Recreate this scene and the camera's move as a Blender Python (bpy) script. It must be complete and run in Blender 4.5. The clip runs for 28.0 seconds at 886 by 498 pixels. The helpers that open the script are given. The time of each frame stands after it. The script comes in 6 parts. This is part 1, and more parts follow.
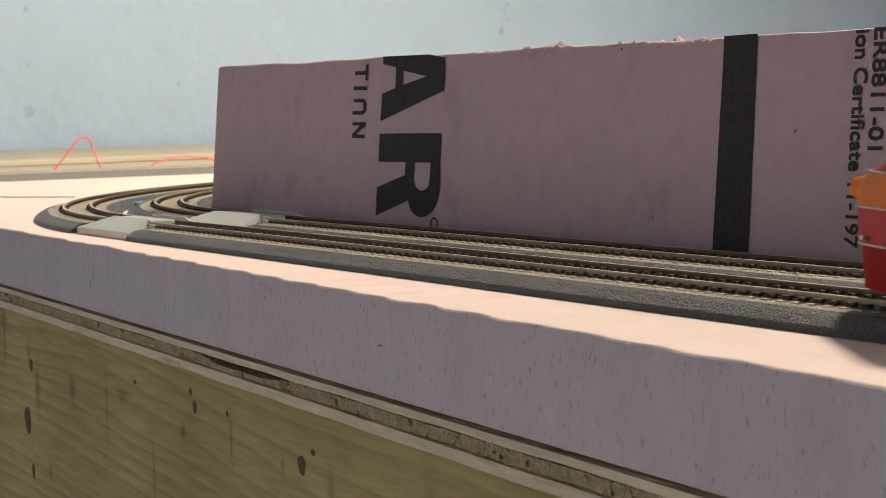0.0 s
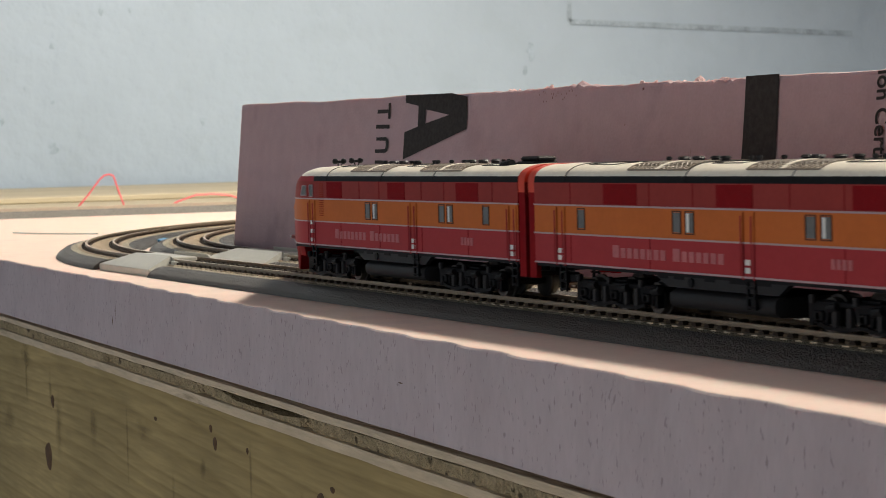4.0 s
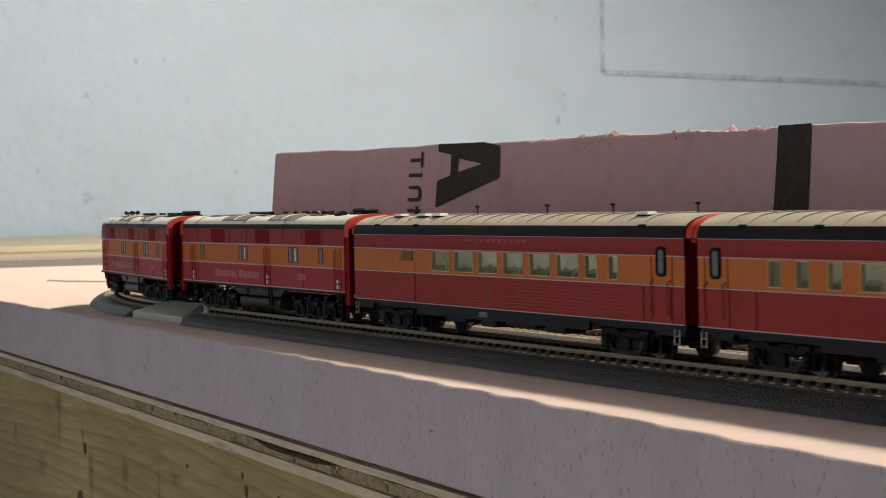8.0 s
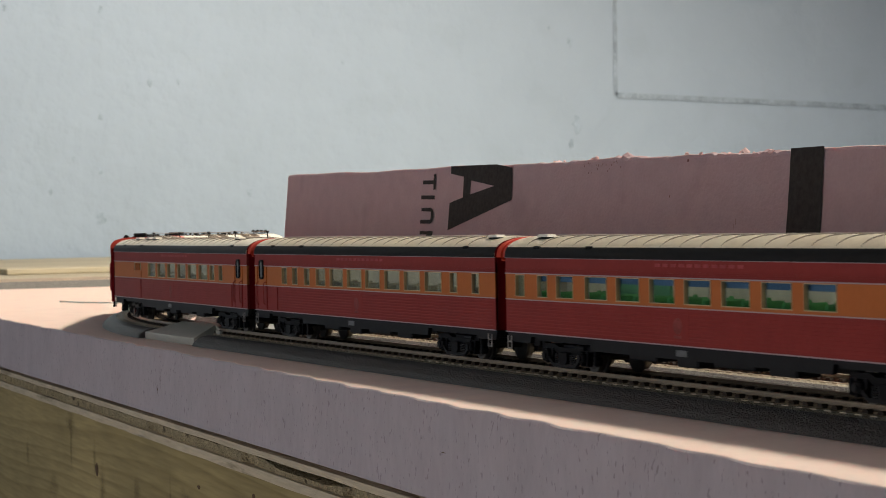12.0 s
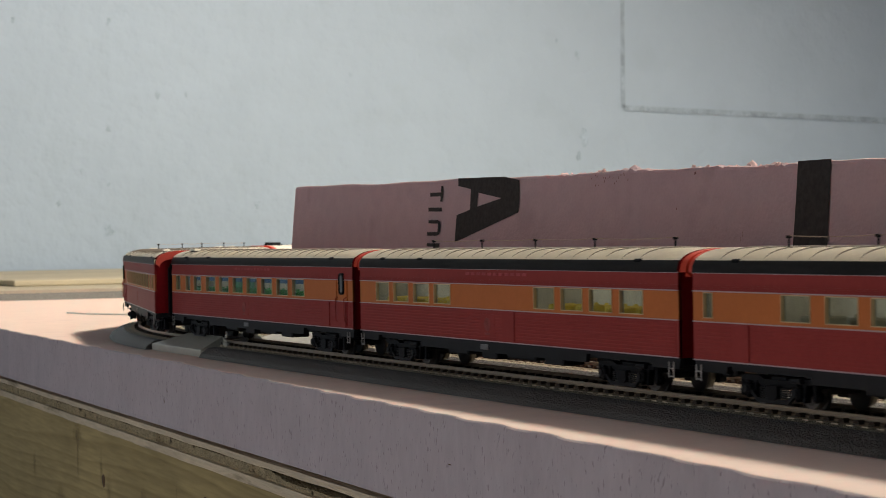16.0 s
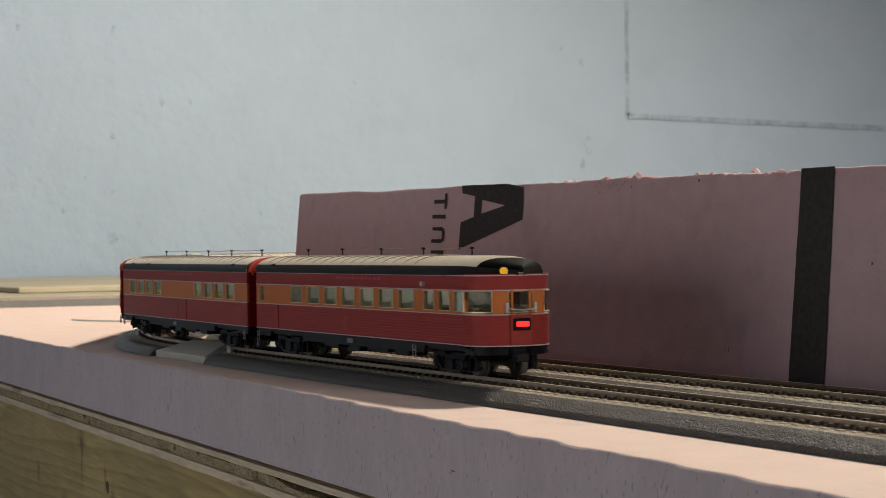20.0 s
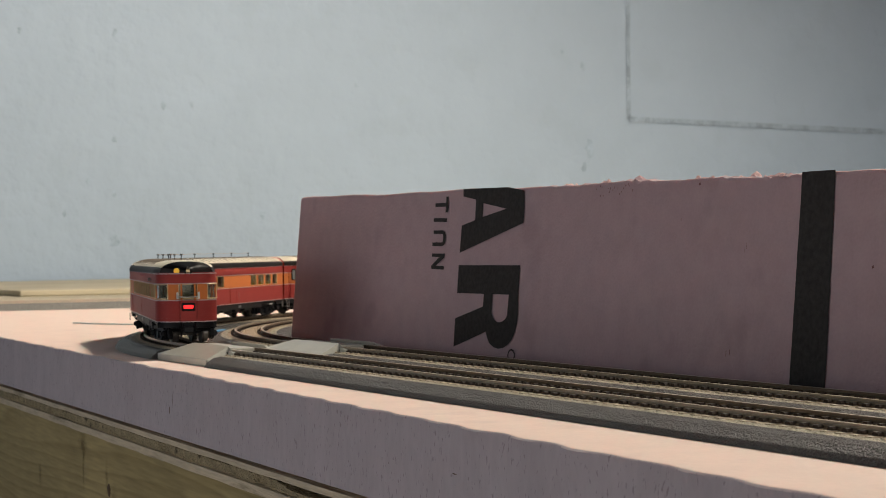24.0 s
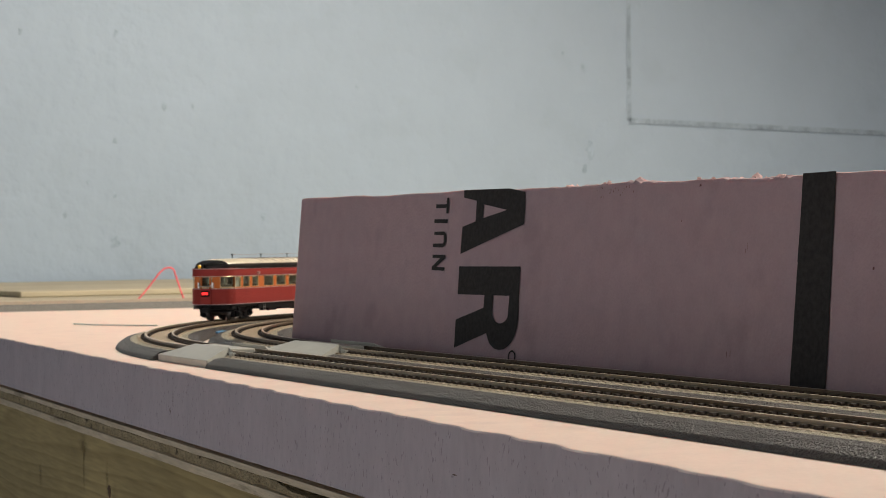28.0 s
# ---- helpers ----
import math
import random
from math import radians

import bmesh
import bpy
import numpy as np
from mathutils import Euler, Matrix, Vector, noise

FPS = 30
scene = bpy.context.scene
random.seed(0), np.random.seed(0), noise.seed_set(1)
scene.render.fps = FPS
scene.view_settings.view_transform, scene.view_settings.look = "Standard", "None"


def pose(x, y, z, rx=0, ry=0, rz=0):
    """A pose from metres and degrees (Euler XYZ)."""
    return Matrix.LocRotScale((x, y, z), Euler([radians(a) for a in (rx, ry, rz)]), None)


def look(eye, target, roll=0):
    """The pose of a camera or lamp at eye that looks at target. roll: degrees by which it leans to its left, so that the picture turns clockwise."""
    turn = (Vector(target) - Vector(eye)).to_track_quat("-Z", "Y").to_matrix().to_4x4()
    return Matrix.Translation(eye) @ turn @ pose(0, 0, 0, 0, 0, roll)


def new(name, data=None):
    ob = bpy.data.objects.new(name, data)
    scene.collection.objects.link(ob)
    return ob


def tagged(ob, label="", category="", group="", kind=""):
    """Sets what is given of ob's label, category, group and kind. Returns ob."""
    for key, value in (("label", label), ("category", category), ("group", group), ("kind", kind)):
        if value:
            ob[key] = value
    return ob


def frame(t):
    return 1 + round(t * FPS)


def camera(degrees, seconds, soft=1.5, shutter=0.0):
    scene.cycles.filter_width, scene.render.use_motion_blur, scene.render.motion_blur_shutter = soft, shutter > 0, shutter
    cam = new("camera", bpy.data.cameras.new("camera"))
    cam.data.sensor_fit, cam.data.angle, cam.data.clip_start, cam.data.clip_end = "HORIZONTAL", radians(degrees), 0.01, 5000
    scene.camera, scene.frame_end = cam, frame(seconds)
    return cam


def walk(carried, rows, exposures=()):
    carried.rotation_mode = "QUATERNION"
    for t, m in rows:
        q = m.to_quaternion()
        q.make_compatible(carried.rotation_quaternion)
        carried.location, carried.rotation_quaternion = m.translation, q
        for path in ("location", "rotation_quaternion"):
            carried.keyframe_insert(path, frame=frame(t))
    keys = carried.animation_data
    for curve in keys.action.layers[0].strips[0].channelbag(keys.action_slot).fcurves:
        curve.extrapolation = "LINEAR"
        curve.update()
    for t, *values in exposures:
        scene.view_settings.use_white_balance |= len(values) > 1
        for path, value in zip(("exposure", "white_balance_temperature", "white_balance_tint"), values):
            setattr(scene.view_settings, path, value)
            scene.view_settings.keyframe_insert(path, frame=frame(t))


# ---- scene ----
LENS = 24.3
cam = camera(LENS, 28.0, 0.5, 0.4)
cam.data.dof.use_dof = True
cam.data.dof.focus_distance = 0.45
cam.data.dof.aperture_fstop = 130.0
PATH = [
    (0.0, pose(-0.0028, -0.2006, 0.0346, 86.180, 1.670, 63.127)),
    (0.5, pose(-0.0027, -0.2006, 0.0346, 86.252, 1.640, 63.158)),
    (1.0, pose(-0.0026, -0.2006, 0.0346, 86.362, 1.612, 63.211)),
    (1.5, pose(-0.0025, -0.2006, 0.0346, 86.492, 1.592, 63.281)),
    (2.0, pose(-0.0024, -0.2006, 0.0345, 86.634, 1.570, 63.360)),
    (2.5, pose(-0.0023, -0.2006, 0.0345, 86.775, 1.553, 63.440)),
    (3.0, pose(-0.0023, -0.2005, 0.0345, 86.938, 1.520, 63.543)),
    (3.5, pose(-0.0023, -0.2004, 0.0344, 87.120, 1.440, 63.660)),
    (5.5, pose(-0.0021, -0.2004, 0.0342, 87.798, 1.318, 64.185)),
    (6.0, pose(-0.0020, -0.2004, 0.0341, 87.976, 1.310, 64.330)),
    (6.5, pose(-0.0019, -0.2004, 0.0341, 88.163, 1.290, 64.465)),
    (7.0, pose(-0.0017, -0.2005, 0.0341, 88.343, 1.280, 64.570)),
    (7.5, pose(-0.0016, -0.2005, 0.0341, 88.528, 1.262, 64.645)),
    (8.0, pose(-0.0016, -0.2005, 0.0341, 88.692, 1.226, 64.705)),
    (8.5, pose(-0.0016, -0.2004, 0.0340, 88.833, 1.170, 64.765)),
    (9.0, pose(-0.0016, -0.2004, 0.0339, 88.928, 1.138, 64.815)),
    (10.0, pose(-0.0016, -0.2004, 0.0339, 89.082, 1.108, 64.915)),
    (11.0, pose(-0.0015, -0.2005, 0.0338, 89.219, 1.075, 64.990)),
    (12.5, pose(-0.0014, -0.2005, 0.0338, 89.394, 1.047, 65.092)),
    (14.5, pose(-0.0012, -0.2005, 0.0337, 89.571, 0.995, 65.196)),
    (16.0, pose(-0.0012, -0.2005, 0.0337, 89.692, 0.940, 65.265)),
    (18.0, pose(-0.0011, -0.2004, 0.0336, 89.830, 0.890, 65.340)),
    (20.0, pose(-0.0006, -0.2007, 0.0335, 89.910, 0.872, 65.380)),
    (21.5, pose(-0.0002, -0.2009, 0.0335, 89.950, 0.865, 65.392)),
    (23.5, pose(0.0000, -0.2010, 0.0335, 89.993, 0.852, 65.411)),
    (25.0, pose(0.0001, -0.2010, 0.0335, 90.016, 0.845, 65.423)),
    (26.5, pose(0.0001, -0.2010, 0.0334, 90.038, 0.825, 65.430)),
    (28.0, pose(0.0000, -0.2010, 0.0334, 90.043, 0.805, 65.431)),
]
EXPOSURE = [(0.0, 0.36), (3.0, 0.34), (8.0, 0.30), (12.0, 0.20), (17.0, 0.12), (21.0, 0.05), (24.0, 0.0), (28.0, 0.0)]
walk(cam, PATH, EXPOSURE)

# ---------------------------------------------------------------- light
world = bpy.data.worlds.new("world")
scene.world = world
world.use_nodes = True
sky = world.node_tree.nodes.new("ShaderNodeTexSky")
sky.sky_type = "NISHITA"
sky.sun_disc = False
sky.sun_elevation = radians(35)
sky.sun_rotation = radians(200)
back = world.node_tree.nodes["Background"]
back.inputs["Strength"].default_value = 0.1
world.node_tree.links.new(sky.outputs[0], back.inputs["Color"])


def area_lamp(name, m, sx, sy, watts, colour):
    data = bpy.data.lights.new(name, "AREA")
    data.shape = "RECTANGLE"
    data.size, data.size_y, data.energy, data.color = sx, sy, watts, colour
    ob = new(name, data)
    ob.matrix_world = m
    return ob


def ceiling_lamp(name, place, aim, watts, cone, blend):
    data = bpy.data.lights.new(name, "SPOT")
    data.energy, data.color, data.shadow_soft_size, data.spot_size, data.spot_blend = watts, (1.0, 0.90, 0.765), 0.075, radians(cone), blend
    new(name, data).matrix_world = look(place, aim)


# a ceiling lamp over the back of the layout, and two added fill lamps: beyond its end and behind the camera
X1 = 2.3
ceiling_lamp("lamp_light", (-0.95, 0.83, 1.08), (-0.98, 0.44, 0.0), 99.0, 162.0, 0.5)
# Added side lamp standing in for light from +x; no window is known there.
area_lamp("east_fill_light", look((X1 - 0.03, 0.50, 0.95), (-0.7, 0.2, 0.01)), 1.20, 0.70, 25.0, (1.0, 0.96, 0.90))
# Added low fill for the fronts that the ceiling lamp leaves dark.
area_lamp("front_fill_light", look((-0.45, -0.98, -0.04), (-0.52, 0.0, 0.0)), 0.80, 0.50, 1.5, (0.79, 0.84, 1.0))

# ---------------------------------------------------------------- materials


def material(name, colour, rough=0.6, metal=0.0, vary=0.12, scale=60.0, bump=0.0, bump_scale=400.0, emit=0.0, spec=0.5,
             stretch=None, island=0.0, random_ob=0.0, sss=0.0, stain=0.0, stain_scale=8.0, stain_colour=(0.05, 0.04, 0.03), stain_from=0.72):
    m = bpy.data.materials.new(name)
    m.use_nodes = True
    nt = m.node_tree
    b = nt.nodes["Principled BSDF"]
    b.inputs["Roughness"].default_value = rough
    b.inputs["Metallic"].default_value = metal
    b.inputs["Specular IOR Level"].default_value = spec
    tex = nt.nodes.new("ShaderNodeTexCoord")
    vec = tex.outputs["Object"]
    if stretch:
        mp = nt.nodes.new("ShaderNodeMapping")
        mp.inputs["Scale"].default_value = stretch
        nt.links.new(vec, mp.inputs["Vector"])
        vec = mp.outputs[0]

    def noise_tex(s, detail=4.0):
        n = nt.nodes.new("ShaderNodeTexNoise")
        n.inputs["Scale"].default_value = s
        n.inputs["Detail"].default_value = detail
        nt.links.new(vec, n.inputs["Vector"])
        c = nt.nodes.new("ShaderNodeMapRange")
        c.inputs[1].default_value, c.inputs[2].default_value = 0.32, 0.68
        nt.links.new(n.outputs["Fac"], c.inputs[0])
        return c.outputs[0]

    def mix(fac, a, c, blend="MIX"):
        x = nt.nodes.new("ShaderNodeMix")
        x.data_type, x.blend_type = "RGBA", blend
        for sock, val in ((x.inputs[0], fac), (x.inputs[6], a), (x.inputs[7], c)):
            if isinstance(val, (int, float)):
                sock.default_value = val
            elif isinstance(val, tuple):
                sock.default_value = (*val, 1)
            else:
                nt.links.new(val, sock)
        return x.outputs[2]

    dark = tuple(c * (1 - vary) for c in colour)
    light = tuple(min(1, c * (1 + vary)) for c in colour)
    col = mix(noise_tex(scale), dark, light)
    fine = mix(noise_tex(scale * 7.3, 2.0), dark, light)
    col = mix(0.4, col, fine)
    if random_ob:
        info = nt.nodes.new("ShaderNodeObjectInfo")
        ramp = nt.nodes.new("ShaderNodeMapRange")
        ramp.inputs[3].default_value, ramp.inputs[4].default_value = 1 - random_ob, 1 + random_ob
        nt.links.new(info.outputs["Random"], ramp.inputs[0])
        col = mix(1.0, col, ramp.outputs[0], "MULTIPLY")
    if stain:
        ramp = nt.nodes.new("ShaderNodeMapRange")
        ramp.inputs[1].default_value, ramp.inputs[2].default_value = stain_from, 1.0
        ramp.inputs[4].default_value = stain
        nt.links.new(noise_tex(stain_scale, 6.0), ramp.inputs[0])
        col = mix(ramp.outputs[0], col, stain_colour)
    nt.links.new(col, b.inputs["Base Color"])
    if bump:
        bp = nt.nodes.new("ShaderNodeBump")
        bp.inputs["Strength"].default_value = 1.0
        bp.inputs["Distance"].default_value = bump
        nt.links.new(noise_tex(bump_scale, 3.0), bp.inputs["Height"])
        nt.links.new(bp.outputs[0], b.inputs["Normal"])
    if sss:
        b.inputs["Subsurface Weight"].default_value = sss
        b.inputs["Subsurface Radius"].default_value = (0.004, 0.0015, 0.0012)
        b.inputs["Subsurface Scale"].default_value = 1.0
    if emit:
        b.inputs["Emission Color"].default_value = (*colour, 1)
        b.inputs["Emission Strength"].default_value = emit
    return m


def glass_material():
    m = bpy.data.materials.new("window_glass")
    m.use_nodes = True
    b = m.node_tree.nodes["Principled BSDF"]
    b.inputs["Base Color"].default_value = (0.66, 0.73, 0.69, 1)
    b.inputs["Roughness"].default_value = 0.04
    b.inputs["Transmission Weight"].default_value = 1.0
    b.inputs["IOR"].default_value = 1.1
    return m


FOAM = material("pink_foam", (0.79, 0.600, 0.512), 0.72, vary=0.05, scale=90, bump=0.000025, bump_scale=700, spec=0.2, sss=0.2, stain=0.16, stain_scale=60, stain_colour=(0.50, 0.36, 0.36))
# Darker copy of the pink foam: the standing face's shade is coloured in.
BOARD_SHADED = material("pink_foam_board_shaded", (0.46, 0.330, 0.345), 0.75, vary=0.07, scale=160, bump=0.00007, bump_scale=900, spec=0.15, sss=0.2, stain=0.28, stain_scale=45, stain_colour=(0.28, 0.19, 0.205))
# Cut front of the same foam; its shade is in this darker colour.
FOAM_CUT_SHADED = material("pink_foam_cut_shaded", (0.52, 0.438, 0.440), 0.85, sss=0.08, vary=0.09, scale=60, bump=0.00016, bump_scale=600, spec=0.15, stretch=(1, 1, 0.5), stain=0.45, stain_scale=1100, stain_colour=(0.16, 0.11, 0.11), stain_from=0.84)
FOAM_TORN = material("pink_foam_torn", (0.84, 0.58, 0.54), 0.9, vary=0.12, scale=500, bump=0.0003, bump_scale=900, spec=0.1)
NICK = material("dark_foam_nick", (0.20, 0.10, 0.10), 0.9, vary=0.3, scale=900, spec=0.1)
INK = material("black_ink", (0.036, 0.032, 0.030), 0.75, vary=0.4, scale=700, spec=0.2)
PENCIL = material("pencil", (0.325, 0.395, 0.47), 0.9, vary=0.3, scale=60)
PLY = material("plywood_edge", (0.62, 0.50, 0.34), 0.8, vary=0.22, scale=110, bump=0.0004, bump_scale=700, stretch=(0.12, 1, 1), spec=0.2, stain=0.6, stain_scale=200, stain_colour=(0.16, 0.11, 0.06), stain_from=0.80)
PLY_DARK = material("plywood_core", (0.50, 0.39, 0.23), 0.9, vary=0.3, scale=420, bump=0.0008, bump_scale=1400, spec=0.1, stain=0.85, stain_scale=330, stain_colour=(0.07, 0.05, 0.03), stain_from=0.80)
RAIL = material("nickel_rail", (0.55, 0.46, 0.35), 0.32, metal=0.3, vary=0.12, scale=80)
RAIL_FLANK = material("mirroring_rail_side", (0.30, 0.245, 0.18), 0.30, metal=0.25, vary=0.15, scale=200, spec=0.4)
CHAIR = material("dark_rail_chair", (0.030, 0.018, 0.011), 0.55, vary=0.25, scale=400, spec=0.2)
RAIL_SIDE = material("brown_rail_foot", (0.15, 0.105, 0.066), 0.42, metal=0.1, vary=0.15, scale=300, spec=0.35)
TIE = material("tan_tie", (0.56, 0.45, 0.32), 0.5, vary=0.22, scale=400, random_ob=0.15)
# One ballast in two tones: dark for the shaded slopes, pale for the lit top.
BED_SHADED = material("shaded_ballast_plastic", (0.082, 0.073, 0.064), 0.4, vary=0.9, scale=2000, bump=0.0009, bump_scale=2200, spec=0.6)
BALLAST_LIT = material("lit_ballast_top", (0.60, 0.465, 0.325), 0.45, vary=0.9, scale=2000, bump=0.0009, bump_scale=2200, spec=0.5)
BED_PLAIN = material("grey_roadbed", (0.20, 0.19, 0.17), 0.7, vary=0.25, scale=900, bump=0.0004, bump_scale=1300)
PLATE = material("grey_plastic_plate", (0.44, 0.425, 0.36), 0.28, vary=0.10, scale=120, spec=0.5)
MAROON = material("dark_red_paint", (0.285, 0.044, 0.038), 0.45, vary=0.08, scale=150, spec=0.06)
RED = material("red_paint", (0.36, 0.045, 0.050), 0.45, vary=0.06, scale=150, spec=0.06)
GRILLE = material("dark_red_grille", (0.22, 0.006, 0.009), 0.65, vary=0.12, scale=900, spec=0.08)
ORANGE = material("orange_paint", (0.53, 0.150, 0.040), 0.45, vary=0.06, scale=150, spec=0.05)
DIAPH = material("orange_red_plastic", (0.62, 0.05, 0.018), 0.5, vary=0.08, scale=200)
SILVER = material("silver_stripe", (0.42, 0.33, 0.34), 0.4, vary=0.1, scale=300)
LETTER = material("pale_lettering", (0.44, 0.150, 0.155), 0.5, vary=0.15, scale=300, spec=0.1)
EAVE = material("black_roof_paint", (0.030, 0.026, 0.024), 0.42, vary=0.3, scale=300, spec=0.25, stretch=(0.2, 1, 1))
SEAM = material("roof_seam_grime", (0.20, 0.16, 0.12), 0.6, vary=0.2, scale=300)
ROOF = material("aluminium_roof_paint", (0.93, 0.84, 0.69), 0.34, vary=0.10, scale=200, spec=0.6)
BLACK = material("black_plastic", (0.007, 0.007, 0.008), 0.45, vary=0.3, scale=400, spec=0.10)
CHASSIS = material("dark_grey_plastic", (0.014, 0.014, 0.015), 0.5, vary=0.2, scale=300, spec=0.15)
WHEEL = material("dark_metal_wheel", (0.06, 0.055, 0.05), 0.5, metal=0.4, vary=0.2, scale=300)
BRONZE = material("bronze_wire", (0.34, 0.24, 0.17), 0.4, metal=0.5, vary=0.1, scale=300)
PLATE_DIM = material("dim_grey_plate", (0.12, 0.12, 0.12), 0.4, vary=0.4, scale=900)
EMBLEM = material("brown_red_emblem", (0.26, 0.060, 0.052), 0.5, vary=0.35, scale=500, spec=0.1)
TREAD = material("worn_wheel_tread", (0.13, 0.12, 0.11), 0.35, metal=0.6, vary=0.2, scale=300)
FUEL = material("dark_grey_tank", (0.018, 0.018, 0.019), 0.4, vary=0.25, scale=250, spec=0.2)
CHROME = material("bright_metal", (0.62, 0.60, 0.57), 0.3, metal=0.8, vary=0.1, scale=300)
GLASS = glass_material()
PANE_GREY = material("grey_pane", (0.15, 0.16, 0.155), 0.3, vary=0.25, scale=300, spec=0.15)
FRAME_RUST = material("dull_orange_seam", (0.36, 0.075, 0.015), 0.6, vary=0.2, scale=300, spec=0.05)
COACH_ORANGE = material("dull_orange_paint", (0.50, 0.155, 0.047), 0.45, vary=0.06, scale=150, spec=0.06)
FAINT = material("faint_lettering", (0.38, 0.075, 0.075), 0.5, vary=0.3, scale=600, spec=0.1)
STEPS = material("worn_step_metal", (0.24, 0.22, 0.205), 0.45, metal=0.5, vary=0.2, scale=400)
MESHBAR = material("tan_grille_panel", (0.62, 0.51, 0.37), 0.5, vary=0.2, scale=500)
FRAME = material("bright_window_frame", (0.62, 0.47, 0.26), 0.3, metal=0.4, vary=0.1, scale=300)
CREAM = material("cream_interior", (0.56, 0.52, 0.44), 0.6, vary=0.25, scale=160)
SEAT_GREEN = material("green_seat", (0.07, 0.32, 0.09), 0.7, vary=0.15, scale=300)
SEAT_TAN = material("tan_seat", (0.36, 0.33, 0.24), 0.7, vary=0.15, scale=300)
SEAT_YELLOW = material("yellow_seat", (0.75, 0.55, 0.08), 0.6, vary=0.1, scale=300)
STRIP = material("interior_light_strip", (1.0, 0.93, 0.82), 0.5, emit=1.1, vary=0.0)
TAIL = material("glowing_red_sign", (1.0, 0.02, 0.02), 0.4, emit=1.6, vary=0.0)
MARKER = material("yellow_lamp_lens", (0.95, 0.50, 0.03), 0.3, emit=0.25, vary=0.0)
AMBER = material("orange_lamp_lens", (0.62, 0.16, 0.02), 0.35, vary=0.05, spec=0.2)
WIRE = material("red_wire", (0.82, 0.17, 0.19), 0.45, vary=0.08, scale=200)
BLIND = material("blue_blind", (0.05, 0.12, 0.24), 0.6, vary=0.1, scale=300)
SCREEN = material("green_screen", (0.10, 0.30, 0.16), 0.6, vary=0.15, scale=200)
BLUE = material("blue_plastic", (0.08, 0.28, 0.50), 0.5, vary=0.1, scale=200)
# Dim blue for the unseen walls and ceiling, to keep bounced light low and cool.
CEIL = material("dim_blue_bounce", (0.13, 0.165, 0.215), 0.9, vary=0.06, scale=6, spec=0.2)
FLOOR = material("concrete_floor", (0.12, 0.125, 0.13), 0.8, vary=0.15, scale=6, bump=0.001, bump_scale=60)
PAINT = material("pale_blue_wall", (0.395, 0.480, 0.575), 0.85, vary=0.035, scale=2.2, bump=0.0015, bump_scale=30, stain=0.10, stain_scale=14.0, stain_colour=(0.28, 0.34, 0.38))
SMUDGE = material("wall_smudge", (0.345, 0.425, 0.51), 0.9, vary=0.25, scale=60)
FARWOOD = material("far_pale_wood", (0.46, 0.40, 0.28), 0.7, vary=0.16, scale=14, stretch=(1, 0.12, 1))


